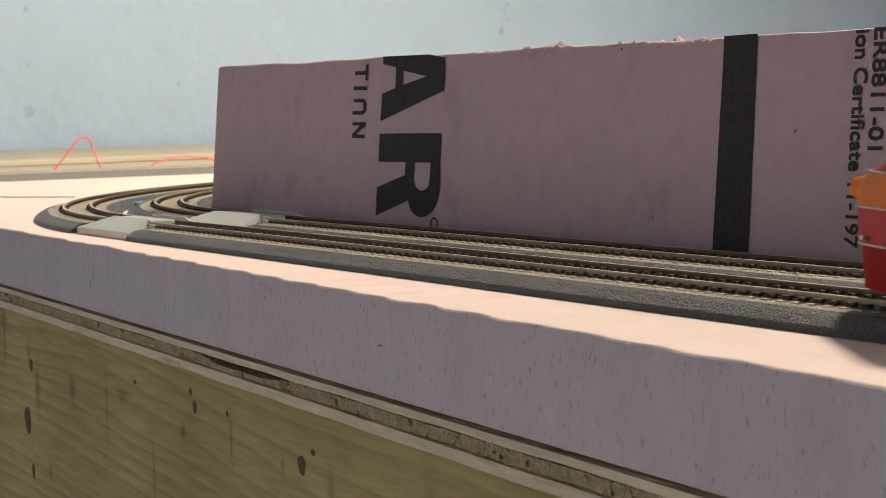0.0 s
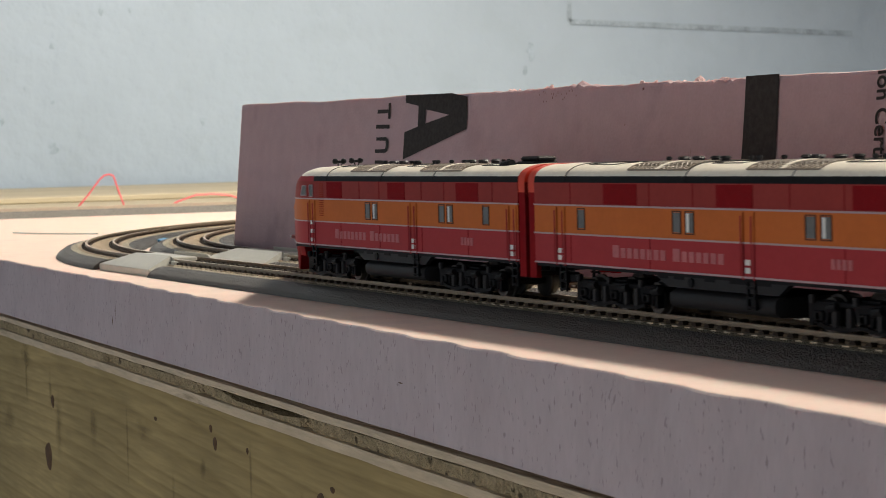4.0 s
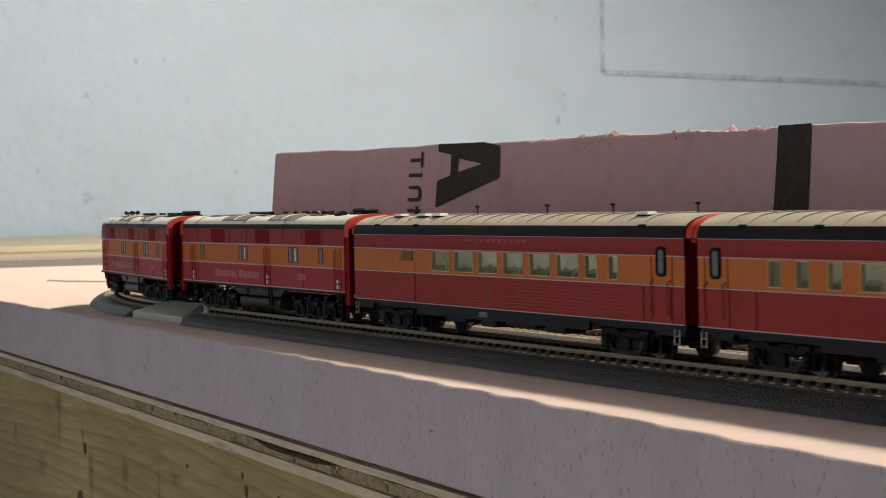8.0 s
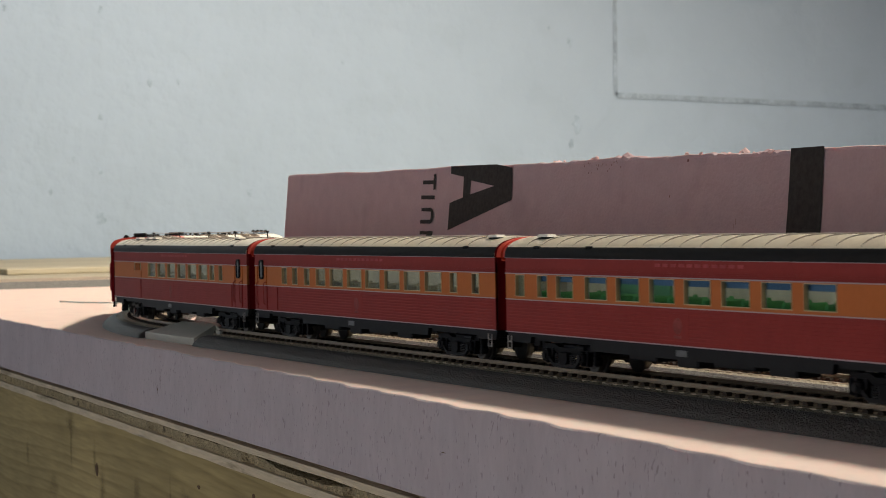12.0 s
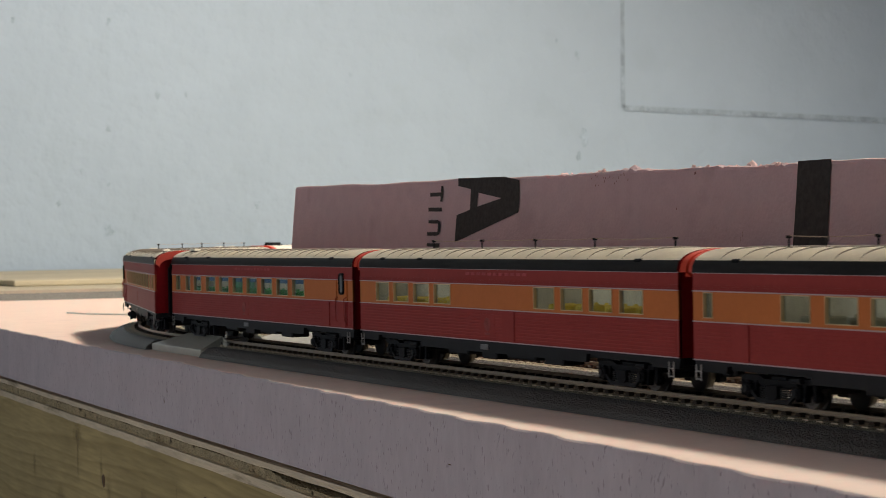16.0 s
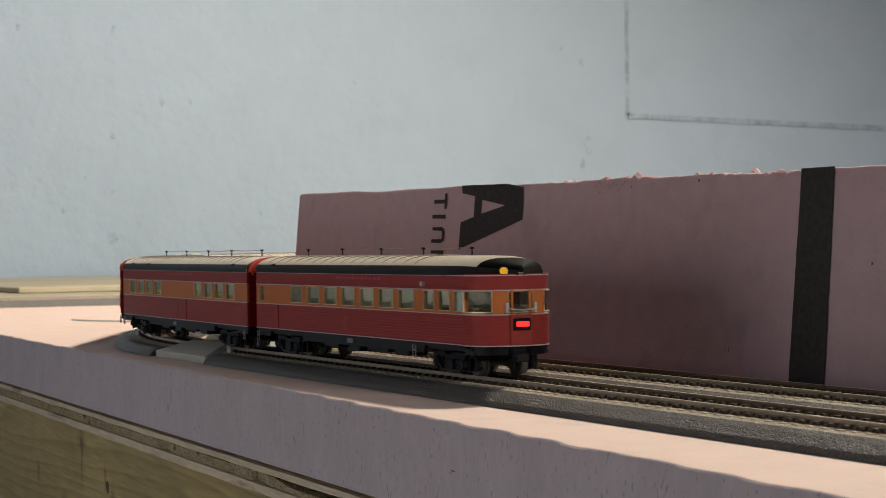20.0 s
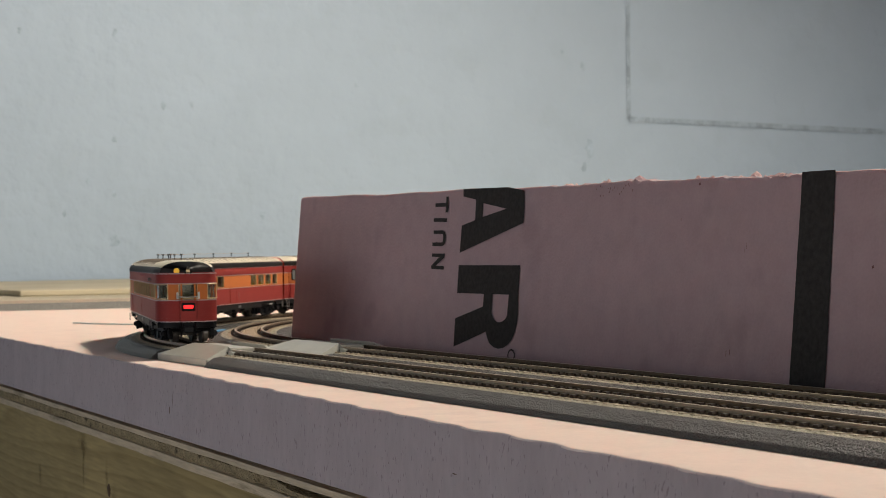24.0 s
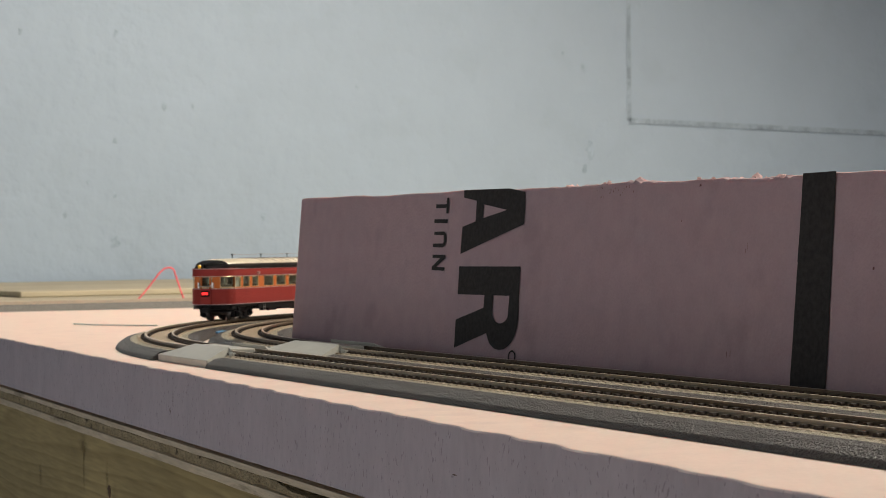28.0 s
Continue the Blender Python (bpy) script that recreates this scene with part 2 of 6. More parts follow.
def wood_material(name, light, dark):
    m = bpy.data.materials.new(name)
    m.use_nodes = True
    nt = m.node_tree
    b = nt.nodes["Principled BSDF"]
    b.inputs["Roughness"].default_value = 0.75
    b.inputs["Specular IOR Level"].default_value = 0.2
    tex = nt.nodes.new("ShaderNodeTexCoord")
    mp = nt.nodes.new("ShaderNodeMapping")
    mp.inputs["Scale"].default_value = (1.0, 1.0, 16.0)
    mp.inputs["Rotation"].default_value = (0, radians(-4.0), 0)
    nt.links.new(tex.outputs["Object"], mp.inputs["Vector"])
    warp = nt.nodes.new("ShaderNodeTexNoise")
    warp.inputs["Scale"].default_value = 2.2
    warp.inputs["Detail"].default_value = 2.0
    nt.links.new(mp.outputs[0], warp.inputs["Vector"])
    split = nt.nodes.new("ShaderNodeSeparateXYZ")
    nt.links.new(mp.outputs[0], split.inputs[0])
    lines = nt.nodes.new("ShaderNodeMath")
    lines.operation = "MULTIPLY"
    lines.inputs[1].default_value = 13.0
    nt.links.new(split.outputs["Z"], lines.inputs[0])
    mul = nt.nodes.new("ShaderNodeMath")
    mul.operation = "MULTIPLY_ADD"
    mul.inputs[1].default_value = 7.0
    nt.links.new(warp.outputs["Fac"], mul.inputs[0])
    nt.links.new(lines.outputs[0], mul.inputs[2])
    frac = nt.nodes.new("ShaderNodeMath")
    frac.operation = "FRACT"
    nt.links.new(mul.outputs[0], frac.inputs[0])
    ramp = nt.nodes.new("ShaderNodeValToRGB")
    ramp.color_ramp.elements[0].color = (*light, 1)
    ramp.color_ramp.elements[1].color = (*light, 1)
    ramp.color_ramp.elements[1].position = 1.0
    e = ramp.color_ramp.elements.new(0.62)
    e.color = (*[(a + c) / 2 for a, c in zip(light, dark)], 1)
    e = ramp.color_ramp.elements.new(0.86)
    e.color = (*dark, 1)
    nt.links.new(frac.outputs[0], ramp.inputs[0])
    grain = nt.nodes.new("ShaderNodeTexNoise")
    grain.inputs["Scale"].default_value = 55.0
    grain.inputs["Detail"].default_value = 5.0
    nt.links.new(mp.outputs[0], grain.inputs["Vector"])
    stain = nt.nodes.new("ShaderNodeTexNoise")
    stain.inputs["Scale"].default_value = 14.0
    nt.links.new(tex.outputs["Object"], stain.inputs["Vector"])
    rng = nt.nodes.new("ShaderNodeMapRange")
    rng.inputs[1].default_value, rng.inputs[2].default_value = 0.3, 0.7
    rng.inputs[3].default_value, rng.inputs[4].default_value = 0.82, 1.10
    nt.links.new(stain.outputs["Fac"], rng.inputs[0])
    rng2 = nt.nodes.new("ShaderNodeMapRange")
    rng2.inputs[1].default_value, rng2.inputs[2].default_value = 0.3, 0.7
    rng2.inputs[3].default_value, rng2.inputs[4].default_value = 0.84, 1.12
    nt.links.new(grain.outputs["Fac"], rng2.inputs[0])
    mm = nt.nodes.new("ShaderNodeMath")
    mm.operation = "MULTIPLY"
    nt.links.new(rng.outputs[0], mm.inputs[0])
    nt.links.new(rng2.outputs[0], mm.inputs[1])
    mix = nt.nodes.new("ShaderNodeMix")
    mix.data_type, mix.blend_type = "RGBA", "MULTIPLY"
    mix.inputs[0].default_value = 1.0
    nt.links.new(ramp.outputs[0], mix.inputs[6])
    nt.links.new(mm.outputs[0], mix.inputs[7])
    mp2 = nt.nodes.new("ShaderNodeMapping")
    mp2.inputs["Scale"].default_value = (1.0, 1.0, 0.16)
    nt.links.new(tex.outputs["Object"], mp2.inputs["Vector"])
    run = nt.nodes.new("ShaderNodeTexNoise")
    run.inputs["Scale"].default_value = 60.0
    run.inputs["Detail"].default_value = 3.0
    nt.links.new(mp2.outputs[0], run.inputs["Vector"])
    rng3 = nt.nodes.new("ShaderNodeMapRange")
    rng3.inputs[1].default_value, rng3.inputs[2].default_value = 0.62, 0.80
    rng3.inputs[4].default_value = 0.5
    nt.links.new(run.outputs["Fac"], rng3.inputs[0])
    mix2 = nt.nodes.new("ShaderNodeMix")
    mix2.data_type = "RGBA"
    mix2.inputs[7].default_value = (0.16, 0.12, 0.075, 1)
    nt.links.new(rng3.outputs[0], mix2.inputs[0])
    nt.links.new(mix.outputs[2], mix2.inputs[6])
    nt.links.new(mix2.outputs[2], b.inputs["Base Color"])
    bp = nt.nodes.new("ShaderNodeBump")
    bp.inputs["Distance"].default_value = 0.0002
    nt.links.new(grain.outputs["Fac"], bp.inputs["Height"])
    nt.links.new(bp.outputs[0], b.inputs["Normal"])
    return m


def weathering(name, colour, strength):
    """A soft-edged stain: its colour fades out from the middle, broken by grain."""
    m = bpy.data.materials.new(name)
    m.use_nodes = True
    nt = m.node_tree
    b = nt.nodes["Principled BSDF"]
    b.inputs["Base Color"].default_value = (*colour, 1)
    b.inputs["Roughness"].default_value = 0.9
    b.inputs["Specular IOR Level"].default_value = 0.1
    tex = nt.nodes.new("ShaderNodeTexCoord")
    ln = nt.nodes.new("ShaderNodeVectorMath")
    ln.operation = "LENGTH"
    nt.links.new(tex.outputs["Object"], ln.inputs[0])
    geo = nt.nodes.new("ShaderNodeNewGeometry")
    nz = nt.nodes.new("ShaderNodeTexNoise")
    nz.inputs["Scale"].default_value = 260.0
    nz.inputs["Detail"].default_value = 4.0
    nt.links.new(geo.outputs["Position"], nz.inputs["Vector"])
    add = nt.nodes.new("ShaderNodeMath")
    add.operation = "MULTIPLY_ADD"
    add.inputs[1].default_value = 0.9
    nt.links.new(nz.outputs["Fac"], add.inputs[0])
    nt.links.new(ln.outputs["Value"], add.inputs[2])
    rng_ = nt.nodes.new("ShaderNodeMapRange")
    rng_.interpolation_type = "SMOOTHSTEP"
    rng_.inputs[1].default_value, rng_.inputs[2].default_value = 0.35, 1.40
    rng_.inputs[3].default_value, rng_.inputs[4].default_value = strength, 0.0
    nt.links.new(add.outputs[0], rng_.inputs[0])
    nt.links.new(rng_.outputs[0], b.inputs["Alpha"])
    return m


LUMBER = wood_material("treated_lumber", (0.44, 0.330, 0.145), (0.345, 0.252, 0.105))
KNOT = material("dark_knot", (0.11, 0.057, 0.022), 0.8, vary=0.4, scale=300)

# ---------------------------------------------------------------- mesh helpers


def obj(name, bm, mat, smooth=False):
    me = bpy.data.meshes.new(name)
    bmesh.ops.recalc_face_normals(bm, faces=bm.faces[:])
    bm.to_mesh(me)
    bm.free()
    if mat:
        for mt in (mat if isinstance(mat, (list, tuple)) else [mat]):
            me.materials.append(mt)
    if smooth:
        for p in me.polygons:
            p.use_smooth = True
        me.set_sharp_from_angle(angle=radians(38))
    return new(name, me)


def part(name, bm, mat, parent, label="", smooth=False):
    ob = obj(name, bm, mat, smooth)
    ob.parent = parent
    if label:
        ob["label"] = label
    return ob


def share(name, me, parent, m=None):
    ob = new(name, me)
    ob.parent = parent
    if m is not None:
        ob.matrix_basis = m
    return ob


def empty(name, m, label, category, group="", kind=""):
    ob = new(name)
    ob.empty_display_size = 0.01
    ob.matrix_basis = m
    return tagged(ob, label, category, group, kind)


def box(bm, x0, x1, y0, y1, z0, z1, bevel=0.0, mat=0):
    vs = [bm.verts.new((x, y, z)) for x in (x0, x1) for y in (y0, y1) for z in (z0, z1)]
    fs = [bm.faces.new([vs[i] for i in f]) for f in ((0, 1, 3, 2), (4, 6, 7, 5), (0, 4, 5, 1), (2, 3, 7, 6), (0, 2, 6, 4), (1, 5, 7, 3))]
    for f in fs:
        f.material_index = mat
    if bevel:
        es = list({e for f in fs for e in f.edges})
        bmesh.ops.bevel(bm, geom=es, offset=bevel, segments=1, affect="EDGES")
    return bm


def cyl(bm, p0, p1, r0, r1=None, n=10, mat=0):
    r1 = r0 if r1 is None else r1
    a, b = Vector(p0), Vector(p1)
    q = (b - a).to_track_quat("Z", "Y")
    rings = []
    for p, r in ((a, r0), (b, r1)):
        rings.append([bm.verts.new(p + q @ Vector((r * math.cos(2 * math.pi * i / n), r * math.sin(2 * math.pi * i / n), 0))) for i in range(n)])
    fs = [bm.faces.new((rings[0][i], rings[0][(i + 1) % n], rings[1][(i + 1) % n], rings[1][i])) for i in range(n)]
    fs += [bm.faces.new(rings[0][::-1]), bm.faces.new(rings[1])]
    for f in fs:
        f.material_index = mat
    return bm


def loft(bm, rings, closed=True, caps=True, mat=0):
    """Skins a list of rings of points."""
    vr = [[bm.verts.new(p) for p in r] for r in rings]
    n = len(vr[0])
    for a, b in zip(vr, vr[1:]):
        for i in range(n if closed else n - 1):
            j = (i + 1) % n
            f = bm.faces.new((a[i], a[j], b[j], b[i]))
            f.material_index = mat
    if caps and closed:
        for r in (vr[0][::-1], vr[-1]):
            f = bm.faces.new(r)
            f.material_index = mat
    return vr


def tube(bm, pts, r, n=8, mat=0):
    pts = [Vector(p) for p in pts]
    rings = []
    for i, p in enumerate(pts):
        d = (pts[min(i + 1, len(pts) - 1)] - pts[max(i - 1, 0)]).normalized()
        q = d.to_track_quat("Z", "Y")
        rings.append([p + q @ Vector((r * math.cos(2 * math.pi * k / n), r * math.sin(2 * math.pi * k / n), 0)) for k in range(n)])
    loft(bm, rings, True, True, mat)
    return bm


def B():
    return bmesh.new()


# ---------------------------------------------------------------- the room
WALL_X = -2.35
Y0, Y1, ZF, ZC = -1.0, 3.6, -0.92, 1.6


def wall(name, x0, x1, y0, y1, mat, label):
    return tagged(obj(name, box(B(), x0, x1, y0, y1, ZF, ZC), mat), label, "wall", kind="structure")


wall("wall_west", WALL_X - 0.12, WALL_X, Y0 - 0.12, Y1 + 0.12, PAINT, "pale blue painted wall with faint smudges")
wall("wall_north", WALL_X, X1, Y1, Y1 + 0.12, CEIL, "unseen wall coloured dim blue for low bounce")
# unseen east wall with an opening for the added side lamp
bm = B()
for ya, yb, za, zb in ((Y0 - 0.12, -0.10, ZF, ZC), (1.20, Y1 + 0.12, ZF, ZC), (-0.10, 1.20, ZF, 0.58), (-0.10, 1.20, 1.34, ZC)):
    box(bm, X1, X1 + 0.12, ya, yb, za, zb)
tagged(obj("wall_east", bm, CEIL), "unseen wall coloured dim blue for low bounce, open for a fill lamp", "wall", kind="structure")
# unseen south wall with an opening for the added fill lamp
WX0, WX1, WZ0, WZ1 = -0.88, -0.02, -0.32, 0.24
bm = B()
box(bm, WALL_X, WX0, Y0 - 0.12, Y0, ZF, ZC)
box(bm, WX1, X1, Y0 - 0.12, Y0, ZF, ZC)
box(bm, WX0, WX1, Y0 - 0.12, Y0, ZF, WZ0)
box(bm, WX0, WX1, Y0 - 0.12, Y0, WZ1, ZC)
tagged(obj("wall_south", bm, CEIL), "unseen wall coloured dim blue for low bounce, open for a fill lamp", "wall", kind="structure")
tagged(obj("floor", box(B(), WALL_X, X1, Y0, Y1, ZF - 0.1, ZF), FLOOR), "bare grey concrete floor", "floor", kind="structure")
tagged(obj("ceiling", box(B(), WALL_X, X1, Y0, Y1, ZC, ZC + 0.1), CEIL), "unseen ceiling coloured dim blue for low bounce", "ceiling", kind="structure")

# pencilled rectangle on the wall
bm = B()
e = WALL_X + 0.0012
for (ya, za), (yb, zb), w in (((1.1455, 0.40), (1.1439, 0.2001), 0.006), ((1.1439, 0.2001), (1.60, 0.1865), 0.007)):
    d = Vector((0, yb - ya, zb - za)).normalized()
    nrm = Vector((0, -d.z, d.y)) * (w / 2)
    a, b = Vector((e, ya, za)), Vector((e, yb, zb))
    bm.faces.new([bm.verts.new(p) for p in (a - nrm, b - nrm, b + nrm, a + nrm)])
tagged(obj("pencil_outline", bm, PENCIL), "faint grey pencilled rectangle outline on the wall", "wall marking", kind="structure")

# smudges and streaks on the wall
srng = random.Random(11)
for sy, sz, sr in ((0.455, 0.293, 0.005), (0.453, 0.167, 0.005), (0.451, 0.048, 0.010), (0.452, 0.104, 0.005), (1.086, 0.162, 0.012), (1.077, 0.136, 0.008), (0.392, 0.081, 0.004), (0.513, 0.208, 0.005), (0.548, 0.210, 0.004), (0.635, 0.077, 0.006), (0.759, 0.236, 0.004), (0.420, 0.119, 0.004), (0.343, 0.292, 0.004), (1.047, 0.286, 0.004), (1.077, 0.268, 0.007)):
    bm = B()
    c = bm.verts.new((WALL_X + 0.0012, sy, sz))
    ring = [bm.verts.new((WALL_X + 0.0010, sy + sr * srng.uniform(0.3, 0.8) * math.cos(k * math.pi / 6), sz + sr * srng.uniform(0.5, 1.3) * math.sin(k * math.pi / 6))) for k in range(12)]
    for k in range(12):
        bm.faces.new((c, ring[k], ring[(k + 1) % 12]))
    tagged(obj("wall_smudge", bm, SMUDGE), "faint grey smudge on the wall", "wall marking", kind="structure")

# ---------------------------------------------------------------- layout table
# top edge and bottom edge of the hand-cut foam front
FX0, FX1 = -1.44, 1.30


def front_y(x):
    return -0.0218 - (x + 0.69) * 0.0430


def front_low_y(x):
    return -0.0222 - (x + 0.69) * 0.0430


FT = 0.019
TX0 = -2.33
rng = random.Random(4)
waves = [(rng.uniform(70, 330), rng.uniform(0, 6.3), rng.uniform(0.3, 1.0)) for _ in range(9)] + [(rng.uniform(500, 1500), rng.uniform(0, 6.3), 0.035) for _ in range(8)]


def ragged(x):
    """The uneven hand-cut line along the foam's top edge."""
    bite = max(0.0, noise.noise(Vector((x * 26, 9.0, 0.0))) - 0.15) ** 0.7 * 0.0022
    return sum(a * math.sin(k * x + p) for k, p, a in waves) / 5 * 0.0012 + bite


table = empty("layout_table", pose(0, 0, 0), "plywood-topped layout table on a green treated lumber frame", "table")
bm = B()
n = 900
rings = []
xs = [FX0, -1.20, -1.0] + [-0.95 + 0.80 * i / n for i in range(n + 1)] + [-0.1, 0.2, 0.7, FX1]
for x in xs:
    r1 = ragged(x)
    yt, yb = front_y(x) + r1, front_low_y(x)
    ring = [(x, yt + 0.0009, 0.0), (x, yt + 0.0003, -0.00012), (x, yt, -0.00045)]
    for f in (0.03, 0.07, 0.13, 0.2, 0.35, 0.6, 0.8, 1.0):
        ring.append((x, front_y(x) + r1 * (1 - f) ** 8 + (yb - front_y(x)) * f + 0.00012 * noise.noise(Vector((x * 90, f * 2, 1.0))), -0.00045 - (FT - 0.00045) * f))
    ring += [(x, 1.25, -FT), (x, 1.25, 0.0)]
    rings.append(ring)
vr = loft(bm, rings)
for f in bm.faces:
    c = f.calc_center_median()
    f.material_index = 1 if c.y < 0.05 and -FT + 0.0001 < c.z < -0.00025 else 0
tagged(obj("foam_sheet", bm, [FOAM, FOAM_CUT_SHADED], True), "pink foam sheet with a ragged hand-cut front edge", "foam sheet")
tagged(obj("plywood_sheet", box(B(), TX0, FX0 - 0.002, -0.0, 1.24, -0.0190, -0.0010, 0.001), FARWOOD), "pale bare plywood panel lying behind the foam", "plywood")
tagged(obj("wooden_strip", box(B(), TX0, -1.70, 0.190, 1.238, -0.0008, 0.0042, 0.0008), FARWOOD), "pale wooden board lying along the wall", "wooden strip")
# shallow cuts in the cut face
for cx, cz, cl, cw in ((-0.570, -0.0117, 0.0030, 0.0009), (-0.5665, -0.0085, 0.0060, 0.0004), (-0.356, -0.0094, 0.0003, 0.0024)):
    yy = front_y(cx) - 0.0003
    bm = B()
    bm.faces.new([bm.verts.new(p) for p in ((cx - cw / 2, yy, cz + cl * 0.1), (cx, yy, cz + cl / 2), (cx + cw / 2, yy, cz), (cx, yy, cz - cl / 2))])
    tagged(obj("foam_nick", bm, KNOT), "small dark nick in the cut foam face", "mark", kind="structure")

# plywood deck: three plies
PLYT = 0.0072
for name, z0, z1, mt, dy in (("upper_ply", -FT - 0.0004 - 0.0021, -FT - 0.0009, PLY, 0.0004), ("core_ply", -FT - 0.0052, -FT - 0.00265, PLY_DARK, 0.0005), ("lower_ply", -FT - PLYT - 0.0004, -FT - 0.0053, PLY, -0.0003)):
    bm = B()
    rr = []
    for x in [TX0, -1.5, -1.0] + [-0.9 + 0.0015 * k for k in range(480)] + [0.0, 0.6, FX1]:
        y = front_low_y(x) + dy + 0.0002 * noise.noise(Vector((x * 70, z0 * 900, 0))) + (0.0008 * noise.noise(Vector((x * 400, 3, 0))) if name == "core_ply" else 0) - 0.0006
        gap = max(0.0, min(1.0, (x + 0.468) / 0.012, (-0.404 - x) / 0.02)) if name == "core_ply" else 0.0
        z1b = z1 - 0.0013 * gap
        if name == "core_ply" and noise.noise(Vector((x * 55, 8, 0))) > 0.32:
            y += 0.0012
        rr.append([(x, y, z0 + 0.00008 * math.sin(x * 130)), (x, y - 0.0002, z1b), (x, y + 0.050, z1b), (x, y + 0.052, z1), (x, 1.25, z1), (x, 1.25, z0)])
    loft(bm, rr)
    part(name, bm, mt, table, "plywood edge showing its glued layers")
ZB = -FT - PLYT - 0.0006
bm = B()
loft(bm, [[(x, front_low_y(x) + 0.0012, ZB - 0.140), (x, front_low_y(x) + 0.0010, ZB), (x, front_low_y(x) + 0.039, ZB), (x, front_low_y(x) + 0.039, ZB - 0.140)] for x in (TX0, FX1)])
beam = part("front_beam", bm, LUMBER, table, "greenish treated lumber beam with knots")
part("rear_beam", box(B(), TX0, FX1, 1.20, 1.238, ZB - 0.140, ZB), LUMBER, table)
for x in (TX0 + 0.1, FX1 - 0.1):
    for y in (0.10, 1.15):
        part("leg", box(B(), x - 0.045, x + 0.045, y - 0.045, y + 0.045, ZF, ZB - 0.002, 0.003), LUMBER, table)


def bm_quad():
    bm = B()
    bm.faces.new([bm.verts.new(p) for p in ((-1, 0, -1), (1, 0, -1), (1, 0, 1), (-1, 0, 1))])
    return bm


def knot(x, z, rx, rz):
    bm = B()
    y = front_low_y(x) + 0.0010
    ring0 = [bm.verts.new((x + rx * math.cos(a) * (1 + 0.15 * math.sin(3 * a)), y, z + rz * math.sin(a))) for a in [i * math.pi / 7 for i in range(14)]]
    c = bm.verts.new((x, y - 0.0003, z))
    for i in range(14):
        bm.faces.new((ring0[i], ring0[(i + 1) % 14], c))
    part("knot", bm, KNOT, beam, "dark knot in the wood")


for kx, kz, kw, kh in ((-0.660, -0.062, 0.0026, 0.0046), (-0.6525, -0.0432, 0.0012, 0.0022), (-0.478, -0.0359, 0.0009, 0.0017), (-0.4812, -0.0325, 0.0007, 0.0010), (-0.3966, -0.0358, 0.0008, 0.0007), (-0.4034, -0.0395, 0.0014, 0.0022), (-0.4529, -0.0346, 0.0005, 0.0008), (-0.5311, -0.0355, 0.0008, 0.0006), (-0.6558, -0.0781, 0.0010, 0.0026)):
    knot(kx, kz, kw * 1.9, kh)

STAIN = weathering("dirt_stain", (0.10, 0.07, 0.04), 0.34)
for kx, kz, kw, kh in ((-0.6545, -0.0400, 0.0028, 0.0090), (-0.6440, -0.0500, 0.0060, 0.0140), (-0.5990, -0.0450, 0.0050, 0.0080), (-0.6310, -0.0740, 0.0030, 0.0070), (-0.5150, -0.0570, 0.0022, 0.0130), (-0.4880, -0.0430, 0.0030, 0.0040), (-0.4150, -0.0410, 0.0020, 0.0030), (-0.3860, -0.0440, 0.0030, 0.0090),
                       (-0.6905, -0.0310, 0.0070, 0.0060), (-0.6900, -0.0400, 0.0022, 0.0090), (-0.7660, -0.0480, 0.0040, 0.0080), (-0.7200, -0.0560, 0.0120, 0.0060), (-0.5600, -0.0460, 0.0014, 0.0160), (-0.4500, -0.0400, 0.0012, 0.0120), (-0.5420, -0.0400, 0.0100, 0.0040)):
    st = part("stain", bm_quad(), STAIN, beam, "dark weathered stain in the wood")
    st.matrix_basis = Matrix.Translation((kx, front_low_y(kx) + 0.0007, kz)) @ Matrix.Diagonal((kw, 1.0, kh, 1.0))

# ---------------------------------------------------------------- standing foam board
BX0, BY0 = -0.6995, 0.058
board = empty("foam_board", pose(BX0, BY0, 0.0, -5.3), "pink foam insulation board on its edge with black printed lettering", "foam board")
BL, BT = 0.95, 0.0254


def board_top(u):
    return 0.0533 - 0.0120 * u + 0.00020 * math.sin(u * 58) + 0.00015 * math.sin(u * 137 + 1)


BACK = BT * math.tan(radians(5.3))
bm = B()
rr = []
us_ = sorted([BL * i / 120 for i in range(121)] + [0.192 + 0.0005 * i for i in range(250)])
for u in us_:
    h = board_top(u) + (0.0003 * noise.noise(Vector((u * 260, 0, 0))) if u > 0.1 else 0)
    torn = 0.0
    for ua, ub, am in ((0.197, 0.225, 0.0006), (0.232, 0.249, 0.0014), (0.268, 0.300, 0.0008), (0.300, 0.3125, 0.0019)):
        if ua < u < ub:
            torn += am * math.sin(math.pi * (u - ua) / (ub - ua)) ** 0.7 * (0.35 + noise.noise(Vector((u * 420, 2, 0))) + 0.6 * noise.noise(Vector((u * 1100, 5, 0))))
    torn = max(-0.0005, 0.7 * torn)
    c = 0.0010
    e0 = 0.0006 * noise.noise(Vector((0, u * 50, 5)))
    rr.append([(u, 0, 0.0), (u, 0, h - c), (u, 0.0004 - 0.3 * torn, h - 0.3 * c + 0.5 * torn), (u, c * 1.4, h + torn), (u, 0.0045, h + e0), (u, BT - c, h + e0), (u, BT, h - c), (u, BT, BACK)])
